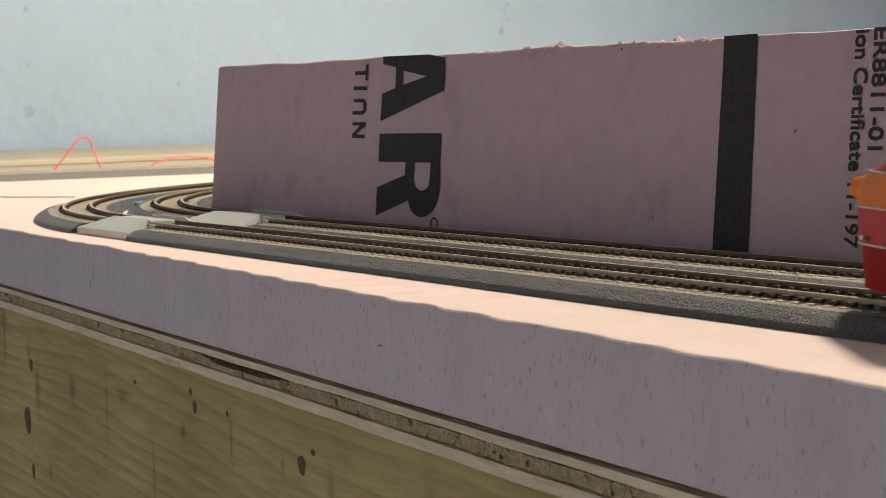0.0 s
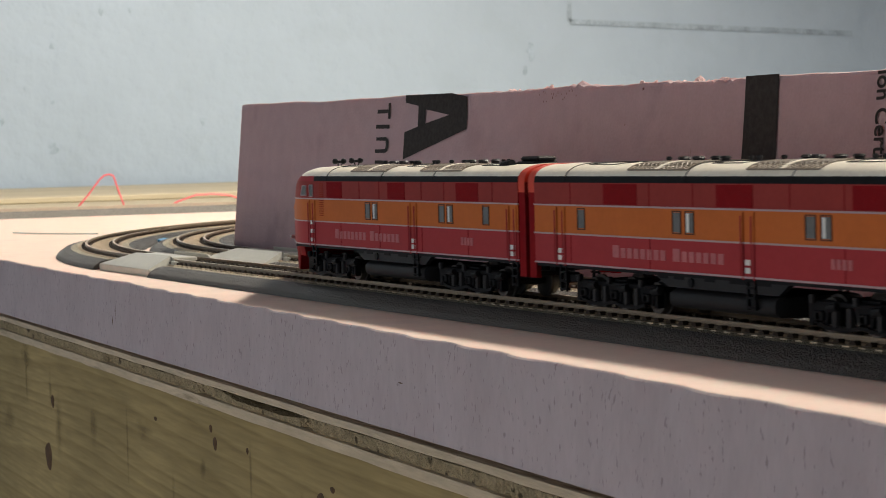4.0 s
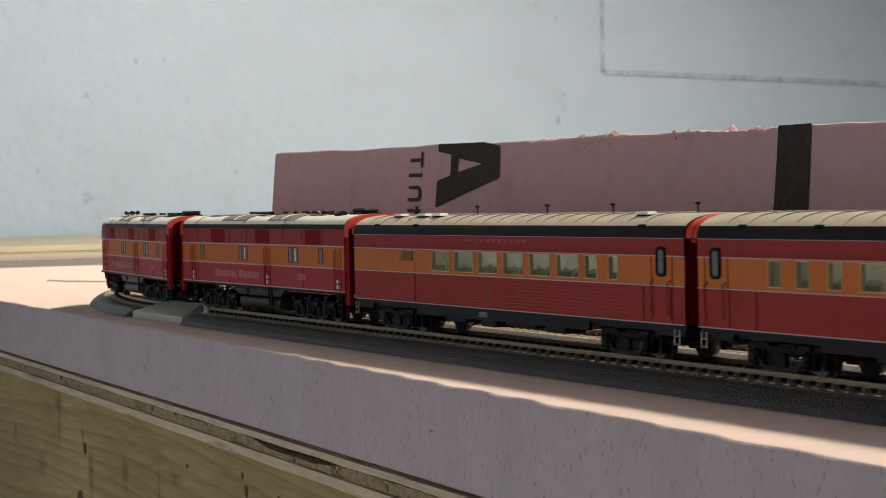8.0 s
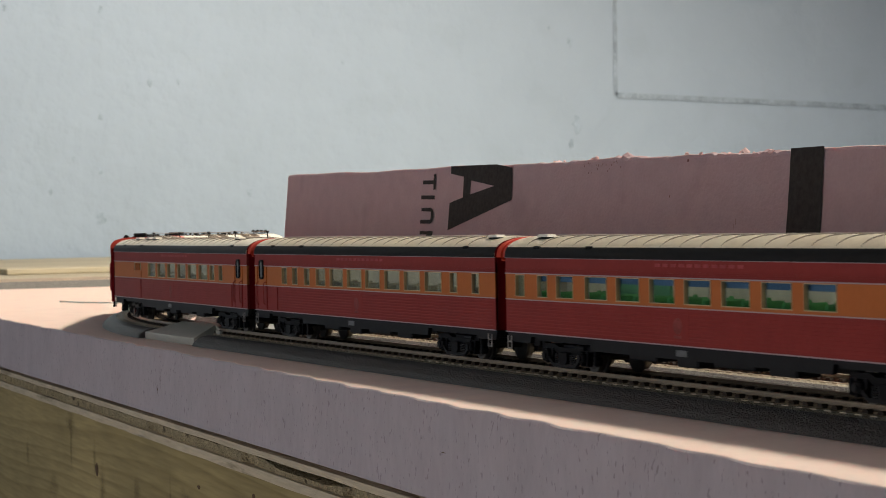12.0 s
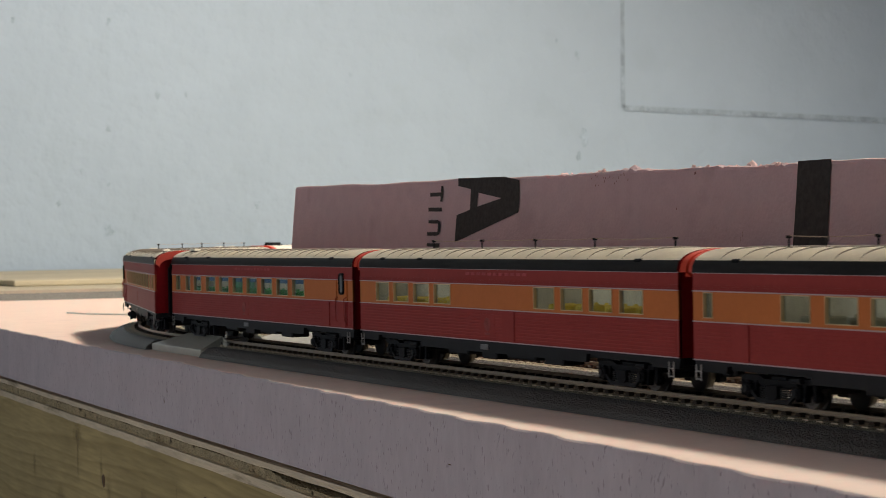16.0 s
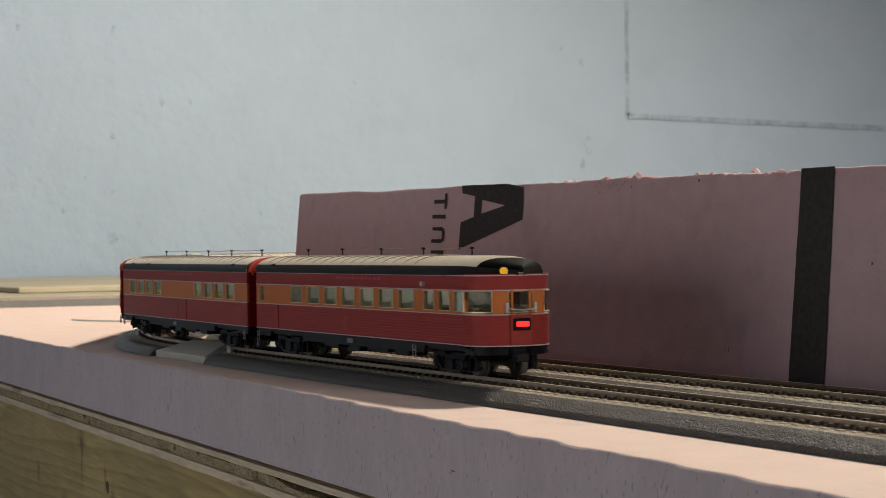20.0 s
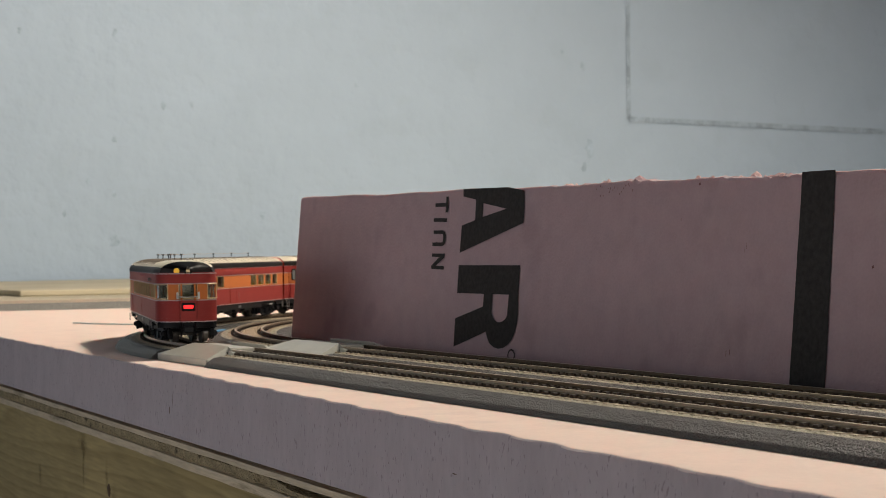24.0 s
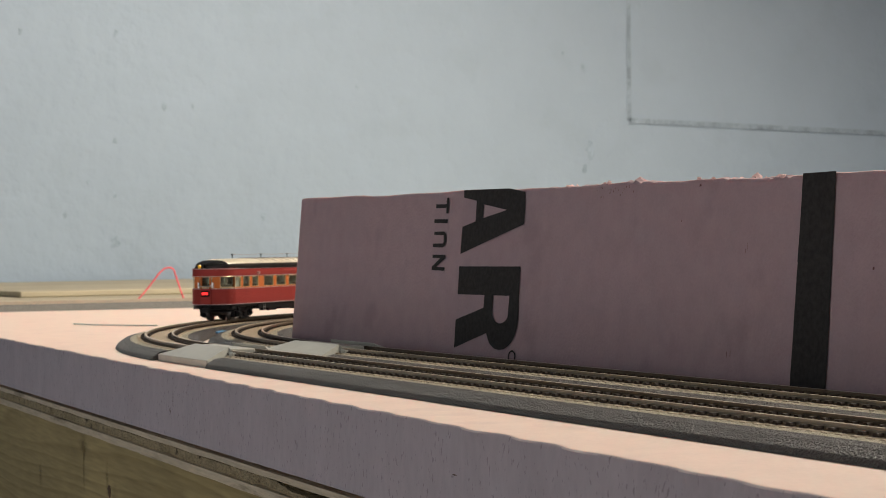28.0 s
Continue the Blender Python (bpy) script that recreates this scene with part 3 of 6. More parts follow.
# rounded left end
rr.insert(0, [(-0.0004, 0.001, 0.0), (-0.0004, 0.001, board_top(0) - 0.003), (-0.0004, 0.0016, board_top(0) - 0.0022), (-0.0004, 0.003, board_top(0) - 0.0018), (-0.0004, 0.0045, board_top(0) - 0.0018), (-0.0004, BT - 0.003, board_top(0) - 0.0018), (-0.0004, BT - 0.001, board_top(0) - 0.003), (-0.0004, BT - 0.001, BACK)])
loft(bm, rr)
part("sheet", bm, BOARD_SHADED, board)


trng = random.Random(21)
for ua, ub, cnt in ((0.199, 0.250, 14), (0.270, 0.313, 14)):
    for k in range(cnt):
        u = trng.uniform(ua, ub)
        r = trng.uniform(0.0002, 0.0007) if trng.random() < 0.85 else trng.uniform(0.0008, 0.0012)
        bm = B()
        bmesh.ops.create_icosphere(bm, subdivisions=1, radius=r)
        for v in bm.verts:
            v.co *= trng.uniform(0.6, 1.3)
            v.co.x *= 1.6
        bmesh.ops.translate(bm, verts=bm.verts[:], vec=(u, trng.uniform(0.0002, 0.006), board_top(u) + r * 0.15))
        part("torn_crumb", bm, FOAM_TORN, board)
nicks = [(trng.uniform(0.2215, 0.2420), trng.uniform(0.0468, 0.0500), trng.uniform(0.0001, 0.00022), trng.uniform(0.0002, 0.0005)) for k in range(18)]
nicks += [(0.2960, 0.0335, 0.00006, 0.0011), (0.2953, 0.0324, 0.00006, 0.0007), (0.2735, 0.0485, 0.0005, 0.0004), (0.2660, 0.0400, 0.00015, 0.0004), (0.2900, 0.0082, 0.00012, 0.0009), (0.2915, 0.0085, 0.00012, 0.0009), (0.3445, 0.0285, 0.0004, 0.0004)]
for u, v, w_, h_ in nicks:
    bm = B()
    bm.faces.new([bm.verts.new((u + a, -0.0002, v + b)) for a, b in ((-w_ * 0.4, -h_), (w_ * 1.3, -h_ * 0.5), (w_, h_ * 0.9), (-w_ * 0.5, h_ * 0.6))])
    part("nick", bm, NICK, board, "small dark nick in the foam face")


def shapes(name, polys, label, lift=0.00025, thick=0.0002, mat=INK):
    """Flat printed shapes on the board: each polygon in (u, v), drawn just proud of the face."""
    bm = B()
    for poly in polys:
        fr = [bm.verts.new((u, -lift, v)) for u, v in poly]
        f = bm.faces.new(fr)
    bmesh.ops.triangulate(bm, faces=bm.faces[:])
    return part(name, bm, mat, board, label)


A_SHAPE = [[(0.1394, 0.0324), (0.1396, 0.0406), (0.1534, 0.0429), (0.1691, 0.0450), (0.1806, 0.0452), (0.1806, 0.0407)],
           [(0.1486, 0.0416), (0.1484, 0.0482), (0.1535, 0.0470), (0.1534, 0.0429)],
           [(0.1394, 0.0494), (0.1390, 0.0517), (0.1700, 0.0512), (0.1799, 0.0499), (0.1806, 0.0452), (0.1691, 0.0450), (0.1535, 0.0470), (0.1484, 0.0482)]]
R_OUT = [(0.1810, 0.0147), (0.1807, 0.0120), (0.1798, 0.0096), (0.1783, 0.0077), (0.1762, 0.0062), (0.1732, 0.0051), (0.1699, 0.0047), (0.1668, 0.0050), (0.1638, 0.0061), (0.1622, 0.0075), (0.1610, 0.0093)]
R_IN = [(0.1742, 0.0145), (0.1738, 0.0138), (0.1730, 0.0132), (0.1718, 0.0127), (0.1705, 0.0124), (0.1691, 0.0123), (0.1675, 0.0125), (0.1660, 0.0130), (0.1650, 0.0137), (0.1643, 0.0144), (0.1639, 0.0151)]
R_SHAPE = [[(0.1393, 0.0287), (0.1396, 0.0203), (0.1803, 0.0203), (0.1803, 0.0287)], [(0.1744, 0.0203), (0.1803, 0.0203), (0.1810, 0.0147), (0.1742, 0.0145)],
           [(0.1581, 0.0203), (0.1639, 0.0203), (0.1639, 0.0151), (0.1610, 0.0093), (0.1580, 0.0166)], [(0.1580, 0.0166), (0.1394, 0.0127), (0.1396, 0.0042), (0.1610, 0.0093)]]
R_SHAPE += [[R_OUT[k], R_OUT[k + 1], R_IN[k + 1], R_IN[k]] for k in range(10)]
shapes("printed_letter", A_SHAPE, "large black printed letter A, sideways")
shapes("printed_letter", R_SHAPE, "large black printed letter R, sideways")
U_S = 0.3166
nw = [noise.noise(Vector((k * 0.7, 3.3, 0))) * 0.00016 for k in range(26)]
shapes("printed_stripe", [[(U_S + 0.0001 + nw[k] if e == 0 else U_S + 0.0137 - 0.0011 * (k + j) / 25 + nw[25 - k], 0.0004 + 0.00197 * (k + j)) for e, j in ((0, 0), (1, 0), (1, 1), (0, 1))] for k in range(25)], "broad black printed stripe")
ringp = [[(0.1785 + r * 1.25 * math.sin(a), 0.0031 + r * math.cos(a)) for r, a in ((0.0019, k * 0.524), (0.0019, (k + 1) * 0.524), (0.0014, (k + 1) * 0.524), (0.0014, k * 0.524))] for k in range(12)]
shapes("printed_ring", ringp, "small printed ring")


def text_on(parent, body, size, m, mat, name, label, sx=1.0, bold=0.0, space=1.0):
    cu = bpy.data.curves.new(name, "FONT")
    cu.body, cu.size, cu.align_x, cu.offset, cu.space_character = body, size, "LEFT", bold, space
    tmp = bpy.data.objects.new(name, cu)
    scene.collection.objects.link(tmp)
    me = bpy.data.meshes.new_from_object(tmp.evaluated_get(bpy.context.evaluated_depsgraph_get()))
    bpy.data.objects.remove(tmp)
    me.transform(Matrix.Diagonal((sx, 1, 1, 1)))
    me.materials.clear()
    me.materials.append(mat)
    ob = new(name, me)
    ob.parent = parent
    ob.matrix_basis = m
    ob["label"] = label
    return ob


# local axes of lettering that runs down the face: along = -v, up = +u
DOWN = Matrix(((0, 1, 0, 0), (0, 0, -1, 0), (-1, 0, 0, 0), (0, 0, 0, 1)))
# the small word is worn: its O has lost one side
WORN = (("T", [[(0.1270, 0.0497), (0.1287, 0.0497), (0.1288, 0.0449), (0.1272, 0.0449)], [(0.1193, 0.0479), (0.1271, 0.0478), (0.1272, 0.0466), (0.1193, 0.0467)]]),
        ("I", [[(0.1187, 0.0433), (0.1286, 0.0431), (0.1287, 0.0419), (0.1188, 0.0421)]]),
        ("O", [[(0.1194, 0.0394), (0.1263, 0.0394), (0.1265, 0.0382), (0.1195, 0.0384)], [(0.1263, 0.0394), (0.1279, 0.0388), (0.1286, 0.0378), (0.1266, 0.0374), (0.1265, 0.0382)],
               [(0.1286, 0.0378), (0.1287, 0.0362), (0.1267, 0.0364), (0.1266, 0.0374)], [(0.1287, 0.0362), (0.1281, 0.0351), (0.1264, 0.0345), (0.1263, 0.0357), (0.1267, 0.0364)], [(0.1189, 0.0357), (0.1263, 0.0357), (0.1264, 0.0345), (0.1190, 0.0346)]]),
        ("N", [[(0.1193, 0.0323), (0.1288, 0.0322), (0.1287, 0.0311), (0.1193, 0.0313)], [(0.1193, 0.0286), (0.1288, 0.0284), (0.1287, 0.0273), (0.1193, 0.0275)], [(0.1250, 0.0312), (0.1288, 0.0311), (0.1226, 0.0285), (0.1193, 0.0286)]]))
for letter, polys in WORN:
    shapes("printed_letter", polys, "small black printed letter %s, sideways and worn" % letter)
text_on(board, "ion Certificate 11-197", 0.0060, Matrix.Translation((0.3632, -0.0003, 0.0489)) @ DOWN, INK, "printed_line", "small black printed line of text, sideways", 0.82, 0.00011)
text_on(board, "ER8811-01", 0.0062, Matrix.Translation((0.3690, -0.0003, 0.0493)) @ DOWN, INK, "printed_line", "small black printed code, sideways", 0.94, 0.00011)

# ---------------------------------------------------------------- track
RAIL_TOP, TIE_TOP, BED_TOP = 0.0047, 0.0034, 0.0031
XS, R1, GAP = -0.615, 0.381, 0.033
CEN = Vector((XS, R1))


def path_point(s, offset=0.0):
    """Plan position and heading turn (radians) on a track: s runs against x on the straight, then round the curve. offset: towards +y."""
    r = R1 - offset
    if s <= -XS:
        return Vector((-s, offset)), 0.0
    th = (s + XS) / r
    if th > math.pi:
        return Vector((XS + (th - math.pi) * r, 2 * R1 - offset)), math.pi
    return Vector((CEN.x - r * math.sin(th), CEN.y - r * math.cos(th))), th


def track(name, offset, s0, s1, part_from, part_to, label):
    tr = empty(name, pose(0, 0, 0), label, "railway track", "model railway tracks")
    r = R1 - offset
    ss = [s0]
    while ss[-1] < s1:
        ss.append(min(s1, ss[-1] + (0.02 if ss[-1] < -XS - 0.021 or ss[-1] > -XS + math.pi * r else 0.008)))

    def sweep(profile, lo=-9.0, hi=9.0):
        bm = B()
        rings = []
        for s in sorted([v for v in ss if lo < v < hi] + [v for v in (lo, hi) if abs(v) < 5]):
            p, th = path_point(s, offset)
            side = Vector((math.sin(th), math.cos(th)))
            rings.append([(p.x + side.x * y, p.y + side.y * y, z) for y, z in profile])
        loft(bm, rings)
        return bm

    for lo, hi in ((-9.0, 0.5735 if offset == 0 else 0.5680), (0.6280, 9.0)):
        bed = part("roadbed", sweep([(-0.0156, 0.0001), (-0.0149, 0.0013), (-0.0128, BED_TOP - 0.0004), (-0.0104, BED_TOP), (0.0104, BED_TOP), (0.0128, BED_TOP - 0.0004), (0.0149, 0.0013), (0.0156, 0.0001)], lo, hi), [BED_SHADED, BALLAST_LIT], tr, "grey granular plastic roadbed, its top coloured paler as if lit")
        # Flat top takes the lit tone, the slopes keep the shaded one.
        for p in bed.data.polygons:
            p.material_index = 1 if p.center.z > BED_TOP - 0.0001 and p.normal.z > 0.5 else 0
    # Reflections are in the colour: near rail's side pale, far rail's dark brown.
    for y in (-0.0049, 0.0049):
        w, h = 0.00036, 0.0006
        rl = part("rail", sweep([(y - 2.0 * w, TIE_TOP - 0.0002), (y - 2.0 * w, TIE_TOP + 0.0002), (y - 0.4 * w, TIE_TOP + 0.0004), (y - 0.4 * w, RAIL_TOP - h), (y - w, RAIL_TOP - h + 0.0001), (y - w, RAIL_TOP), (y + w, RAIL_TOP), (y + w, RAIL_TOP - h + 0.0001), (y + 0.4 * w, RAIL_TOP - h), (y + 0.4 * w, TIE_TOP + 0.0004), (y + 2.0 * w, TIE_TOP + 0.0002), (y + 2.0 * w, TIE_TOP - 0.0002)]), [RAIL_SIDE, RAIL, RAIL_FLANK if y < 0 else RAIL_SIDE], tr, "nickel silver rail, its side coloured pale or brown for reflections")
        for p in rl.data.polygons:
            if p.center.z > TIE_TOP + 0.00045:
                p.material_index = 1 if p.center.z > RAIL_TOP - 0.0001 else 2
    tie = B()
    box(tie, -0.00088, 0.00088, -0.0079, 0.0079, BED_TOP - 0.0005, BED_TOP + 0.00022)
    for y in (-0.0049, 0.0049):
        for dy in (-0.0011, 0.0011):
            loft(tie, [[(-e_, y + dy - 0.0006, z), (e_, y + dy - 0.0006, z), (e_, y + dy + 0.0006, z), (-e_, y + dy + 0.0006, z)] for e_, z in ((0.00078, BED_TOP - 0.0001), (0.00078, TIE_TOP + 0.0002), (0.00050, TIE_TOP + 0.00055))], mat=1)
    tme = bpy.data.meshes.new("tie")
    tie.to_mesh(tme)
    tie.free()
    tme.materials.append(TIE)
    tme.materials.append(CHAIR)
    rest = []
    s = s0 + 0.002
    while s < s1:
        p, th = path_point(s, offset)
        m = Matrix.Translation((p.x, p.y, 0)) @ Matrix.Rotation(-th, 4, "Z")
        if part_from <= s <= part_to:
            share("tie", tme, tr, m)
        else:
            rest.append(m)
        s += 0.0040
    vs, fs = [], []
    base = [v.co.copy() for v in tme.vertices]
    polys = [tuple(p.vertices) for p in tme.polygons]
    for m in rest:
        o = len(vs)
        vs += [tuple(m @ v) for v in base]
        fs += [tuple(i + o for i in p) for p in polys]
    me = bpy.data.meshes.new("tie_rest")
    me.from_pydata(vs, [], fs)
    me.materials.append(TIE)
    me.materials.append(CHAIR)
    for p, k in zip(me.polygons, [q.material_index for q in tme.polygons] * len(rest)):
        p.material_index = k
    ob = new("tie_rest", me)
    ob.parent = tr
    tagged(ob, kind="stuff")
    return tr


track("outer_track", 0.0, -1.25, 1.95, 0.235, 0.60, "outer model railway track on grey roadbed, curving away")
track("inner_track", GAP, -1.25, 1.85, 0.235, 0.58, "inner model railway track on grey roadbed beside the foam board")


def straight_track(name, m, ln, label):
    tr = empty(name, m, label, "railway track", "model railway tracks")
    part("roadbed", loft_bm([[(x, -0.0125, -0.0011), (x, -0.0085, BED_TOP), (x, 0.0085, BED_TOP), (x, 0.0125, -0.0011)] for x in (0, ln)]), BED_PLAIN, tr)
    for y in (-0.0049, 0.0049):
        part("rail", box(B(), 0, ln, y - 0.0005, y + 0.0005, BED_TOP, RAIL_TOP), RAIL, tr)
    bm = B()
    x = 0.002
    while x < ln:
        box(bm, x - 0.0009, x + 0.0009, -0.008, 0.008, BED_TOP - 0.0004, TIE_TOP)
        x += 0.00387
    tagged(part("tie_rest", bm, TIE, tr), kind="stuff")
    return tr


def loft_bm(rings):
    bm = B()
    loft(bm, rings)
    return bm


straight_track("back_track", pose(-1.2560, 0.018, 0.0012, 0, 0, 84), 0.73, "far model railway track on grey roadbed across the layout")

# ---------------------------------------------------------------- level crossing plates
crossing = empty("level_crossing", pose(-0.610, 0, 0), "grey plastic level crossing with sloped ramps over the tracks", "level crossing")


def ramp_piece(y0, y1, x0, x1, skew):
    """A road ramp: a low rim at y0 rising to rail height at y1, square at x1 and skewed at x0."""
    bm = B()
    lo, hi = 0.0021, 0.0057
    prof = ((y0, 0.0), (y0, lo), (y1, hi), (y1, hi - 0.0012), (y1, 0.0))
    loft(bm, [[(x0 + (skew if y == y1 else 0.0), y, z) for y, z in prof], [(x1 + (0.0042 if z < hi else 0.0), y, z) for y, z in prof]])
    bmesh.ops.bevel(bm, geom=bm.edges[:], offset=0.00012, segments=1, affect="EDGES")
    return bm


def joiner(y0, y1, x0):
    """The dark lower lug that meets the roadbed at a ramp's square end."""
    bm = B()
    loft(bm, [[(x0 + 0.0040, y0, 0.0), (x0 + 0.0040, y0, 0.0014), (x0 + 0.0040, y1, 0.0016), (x0 + 0.0040, y1, 0.0)], [(x0 + 0.0070, y0, 0.0), (x0 + 0.0066, y0, 0.0010), (x0 + 0.0066, y1, 0.0014), (x0 + 0.0070, y1, 0.0)]])
    return bm


for yc, xr in ((0.0, 0.0288), (GAP, 0.0345)):
    for sgn, reach in ((-1, 0.0138), (1, 0.0138)):
        ramp = part("ramp", ramp_piece(yc + sgn * reach, yc + sgn * 0.0056, -0.0160 if sgn < 0 else -0.0140, xr, 0.0130), PLATE, crossing, "grey sloped ramp plate")
        part("lug", joiner(yc + sgn * reach * 0.985, yc + sgn * 0.0058, xr), BED_PLAIN, ramp, "dark roadbed joiner")
    part("base_plate", box(B(), -0.0180, xr + 0.0070, yc - 0.0056, yc + 0.0056, 0.0002, BED_TOP - 0.0002), BED_PLAIN, crossing, "dark base between the ramps")
    part("crossing_plate", box(B(), -0.012, xr - 0.003, yc - 0.0038, yc + 0.0038, BED_TOP, 0.0049, 0.0003), PLATE, crossing)
    part("plate_tongue", box(B(), xr + 0.0045, xr + 0.0082, yc - 0.0072, yc - 0.0060, BED_TOP, 0.0043, 0.0002), PLATE, crossing, "pale tongue clipped over the rail joint")

# ---------------------------------------------------------------- train


def wheelset_mesh():
    bm = B()
    cyl(bm, (0, -0.0060, 0), (0, 0.0060, 0), 0.0006, n=8)
    for sgn in (-1, 1):
        cyl(bm, (0, sgn * 0.0038, 0), (0, sgn * 0.0044, 0), 0.0033, n=18)
        cyl(bm, (0, sgn * 0.0044, 0), (0, sgn * 0.0058, 0), 0.0028, n=18, mat=1)
        cyl(bm, (0, sgn * 0.0058, 0), (0, sgn * 0.0059, 0), 0.0022, n=18)
        for k in range(4):
            a = k * math.pi / 2
            box(bm, 0.0014 * math.cos(a) - 0.0003, 0.0014 * math.cos(a) + 0.0003, sgn * 0.0058 - 0.0002, sgn * 0.0058 + 0.0002, 0.0014 * math.sin(a) - 0.0003, 0.0014 * math.sin(a) + 0.0003)
    me = bpy.data.meshes.new("wheelset")
    bmesh.ops.recalc_face_normals(bm, faces=bm.faces[:])
    bm.to_mesh(me)
    bm.free()
    me.materials.append(WHEEL)
    me.materials.append(TREAD)
    return me


WHEELSET = wheelset_mesh()


def truck_mesh(name, half, axles):
    """One bogie frame: side frames with pedestals, equalizer bars, springs, bolster and brake hangers."""
    bm = B()
    zt = 0.0052
    for sg in (-1, 1):
        y0, y1 = sorted((sg * 0.0063, sg * 0.0077))
        box(bm, -half, half, y0, y1, zt - 0.0009, zt, 0.0002)
        for x in axles:
            ya_, yb_ = sg * 0.0064, sg * 0.0078
            for e_ in (-1, 1):
                loft(bm, [[(x + e_ * 0.0011, yy, 0.0016), (x + e_ * 0.0017, yy, 0.0016), (x + e_ * 0.0026, yy, zt - 0.0006), (x + e_ * 0.0010, yy, zt - 0.0006)] for yy in (ya_, yb_)])
            box(bm, x - 0.0012, x + 0.0012, *sorted((ya_, yb_)), 0.0030, zt - 0.0006)
            cyl(bm, (x, sg * 0.0076, 0.0028), (x, sg * 0.0084, 0.0028), 0.0009, 0.0006, 8)
            box(bm, x - 0.0011, x + 0.0011, sg * 0.0080 - 0.0004, sg * 0.0080 + 0.0004, 0.0021, 0.0037, 0.0002, mat=1)
            cyl(bm, (x - 0.0019, sg * 0.0079, zt - 0.0004), (x - 0.0019, sg * 0.0079, zt + 0.0009), 0.0006, n=8, mat=1)
            cyl(bm, (x + 0.0022, sg * 0.0080, 0.0040), (x + 0.0046, sg * 0.0080, 0.0044), 0.0007, n=8, mat=1)
        for a, b in zip(axles, axles[1:]):
            mid = (a + b) / 2
            loft(bm, [[(a + (b - a) * f, sg * (0.0077 + dz), 0.0018 - 0.0005 * math.sin(math.pi * min(1, max(0, (f - 0.1) / 0.8))) ** 0.5) for f in (0, 0.1, 0.2, 0.35, 0.5, 0.65, 0.8, 0.9, 1)] + [(a + (b - a) * f, sg * (0.0077 + dz), 0.0012 - 0.0005 * math.sin(math.pi * min(1, max(0, (f - 0.1) / 0.8))) ** 0.5) for f in (1, 0.9, 0.8, 0.65, 0.5, 0.35, 0.2, 0.1, 0)] for dz in (0, 0.0008)], True, True)
            for dx in (-0.0018, 0.0018):
                cyl(bm, (mid + dx, sg * 0.0075, 0.0012), (mid + dx, sg * 0.0075, zt - 0.0008), 0.0008, n=8, mat=1)
            box(bm, mid - 0.0030, mid + 0.0030, sg * 0.0075 - 0.0005, sg * 0.0075 + 0.0005, 0.0009, 0.0015)
        for x in (-half + 0.0004, half - 0.0004):
            box(bm, x - 0.0005, x + 0.0005, y0, y1, 0.0012, zt)
    box(bm, -0.0022, 0.0022, -0.0066, 0.0066, zt - 0.0016, zt + 0.0004)
    for x in (-half, half):
        box(bm, x - 0.0005, x + 0.0005, -0.0066, 0.0066, zt - 0.0012, zt - 0.0002)
    me = bpy.data.meshes.new(name)
    bmesh.ops.recalc_face_normals(bm, faces=bm.faces[:])
    bm.to_mesh(me)
    bm.free()
    me.materials.append(BLACK)
    me.materials.append(CHASSIS)
    return me


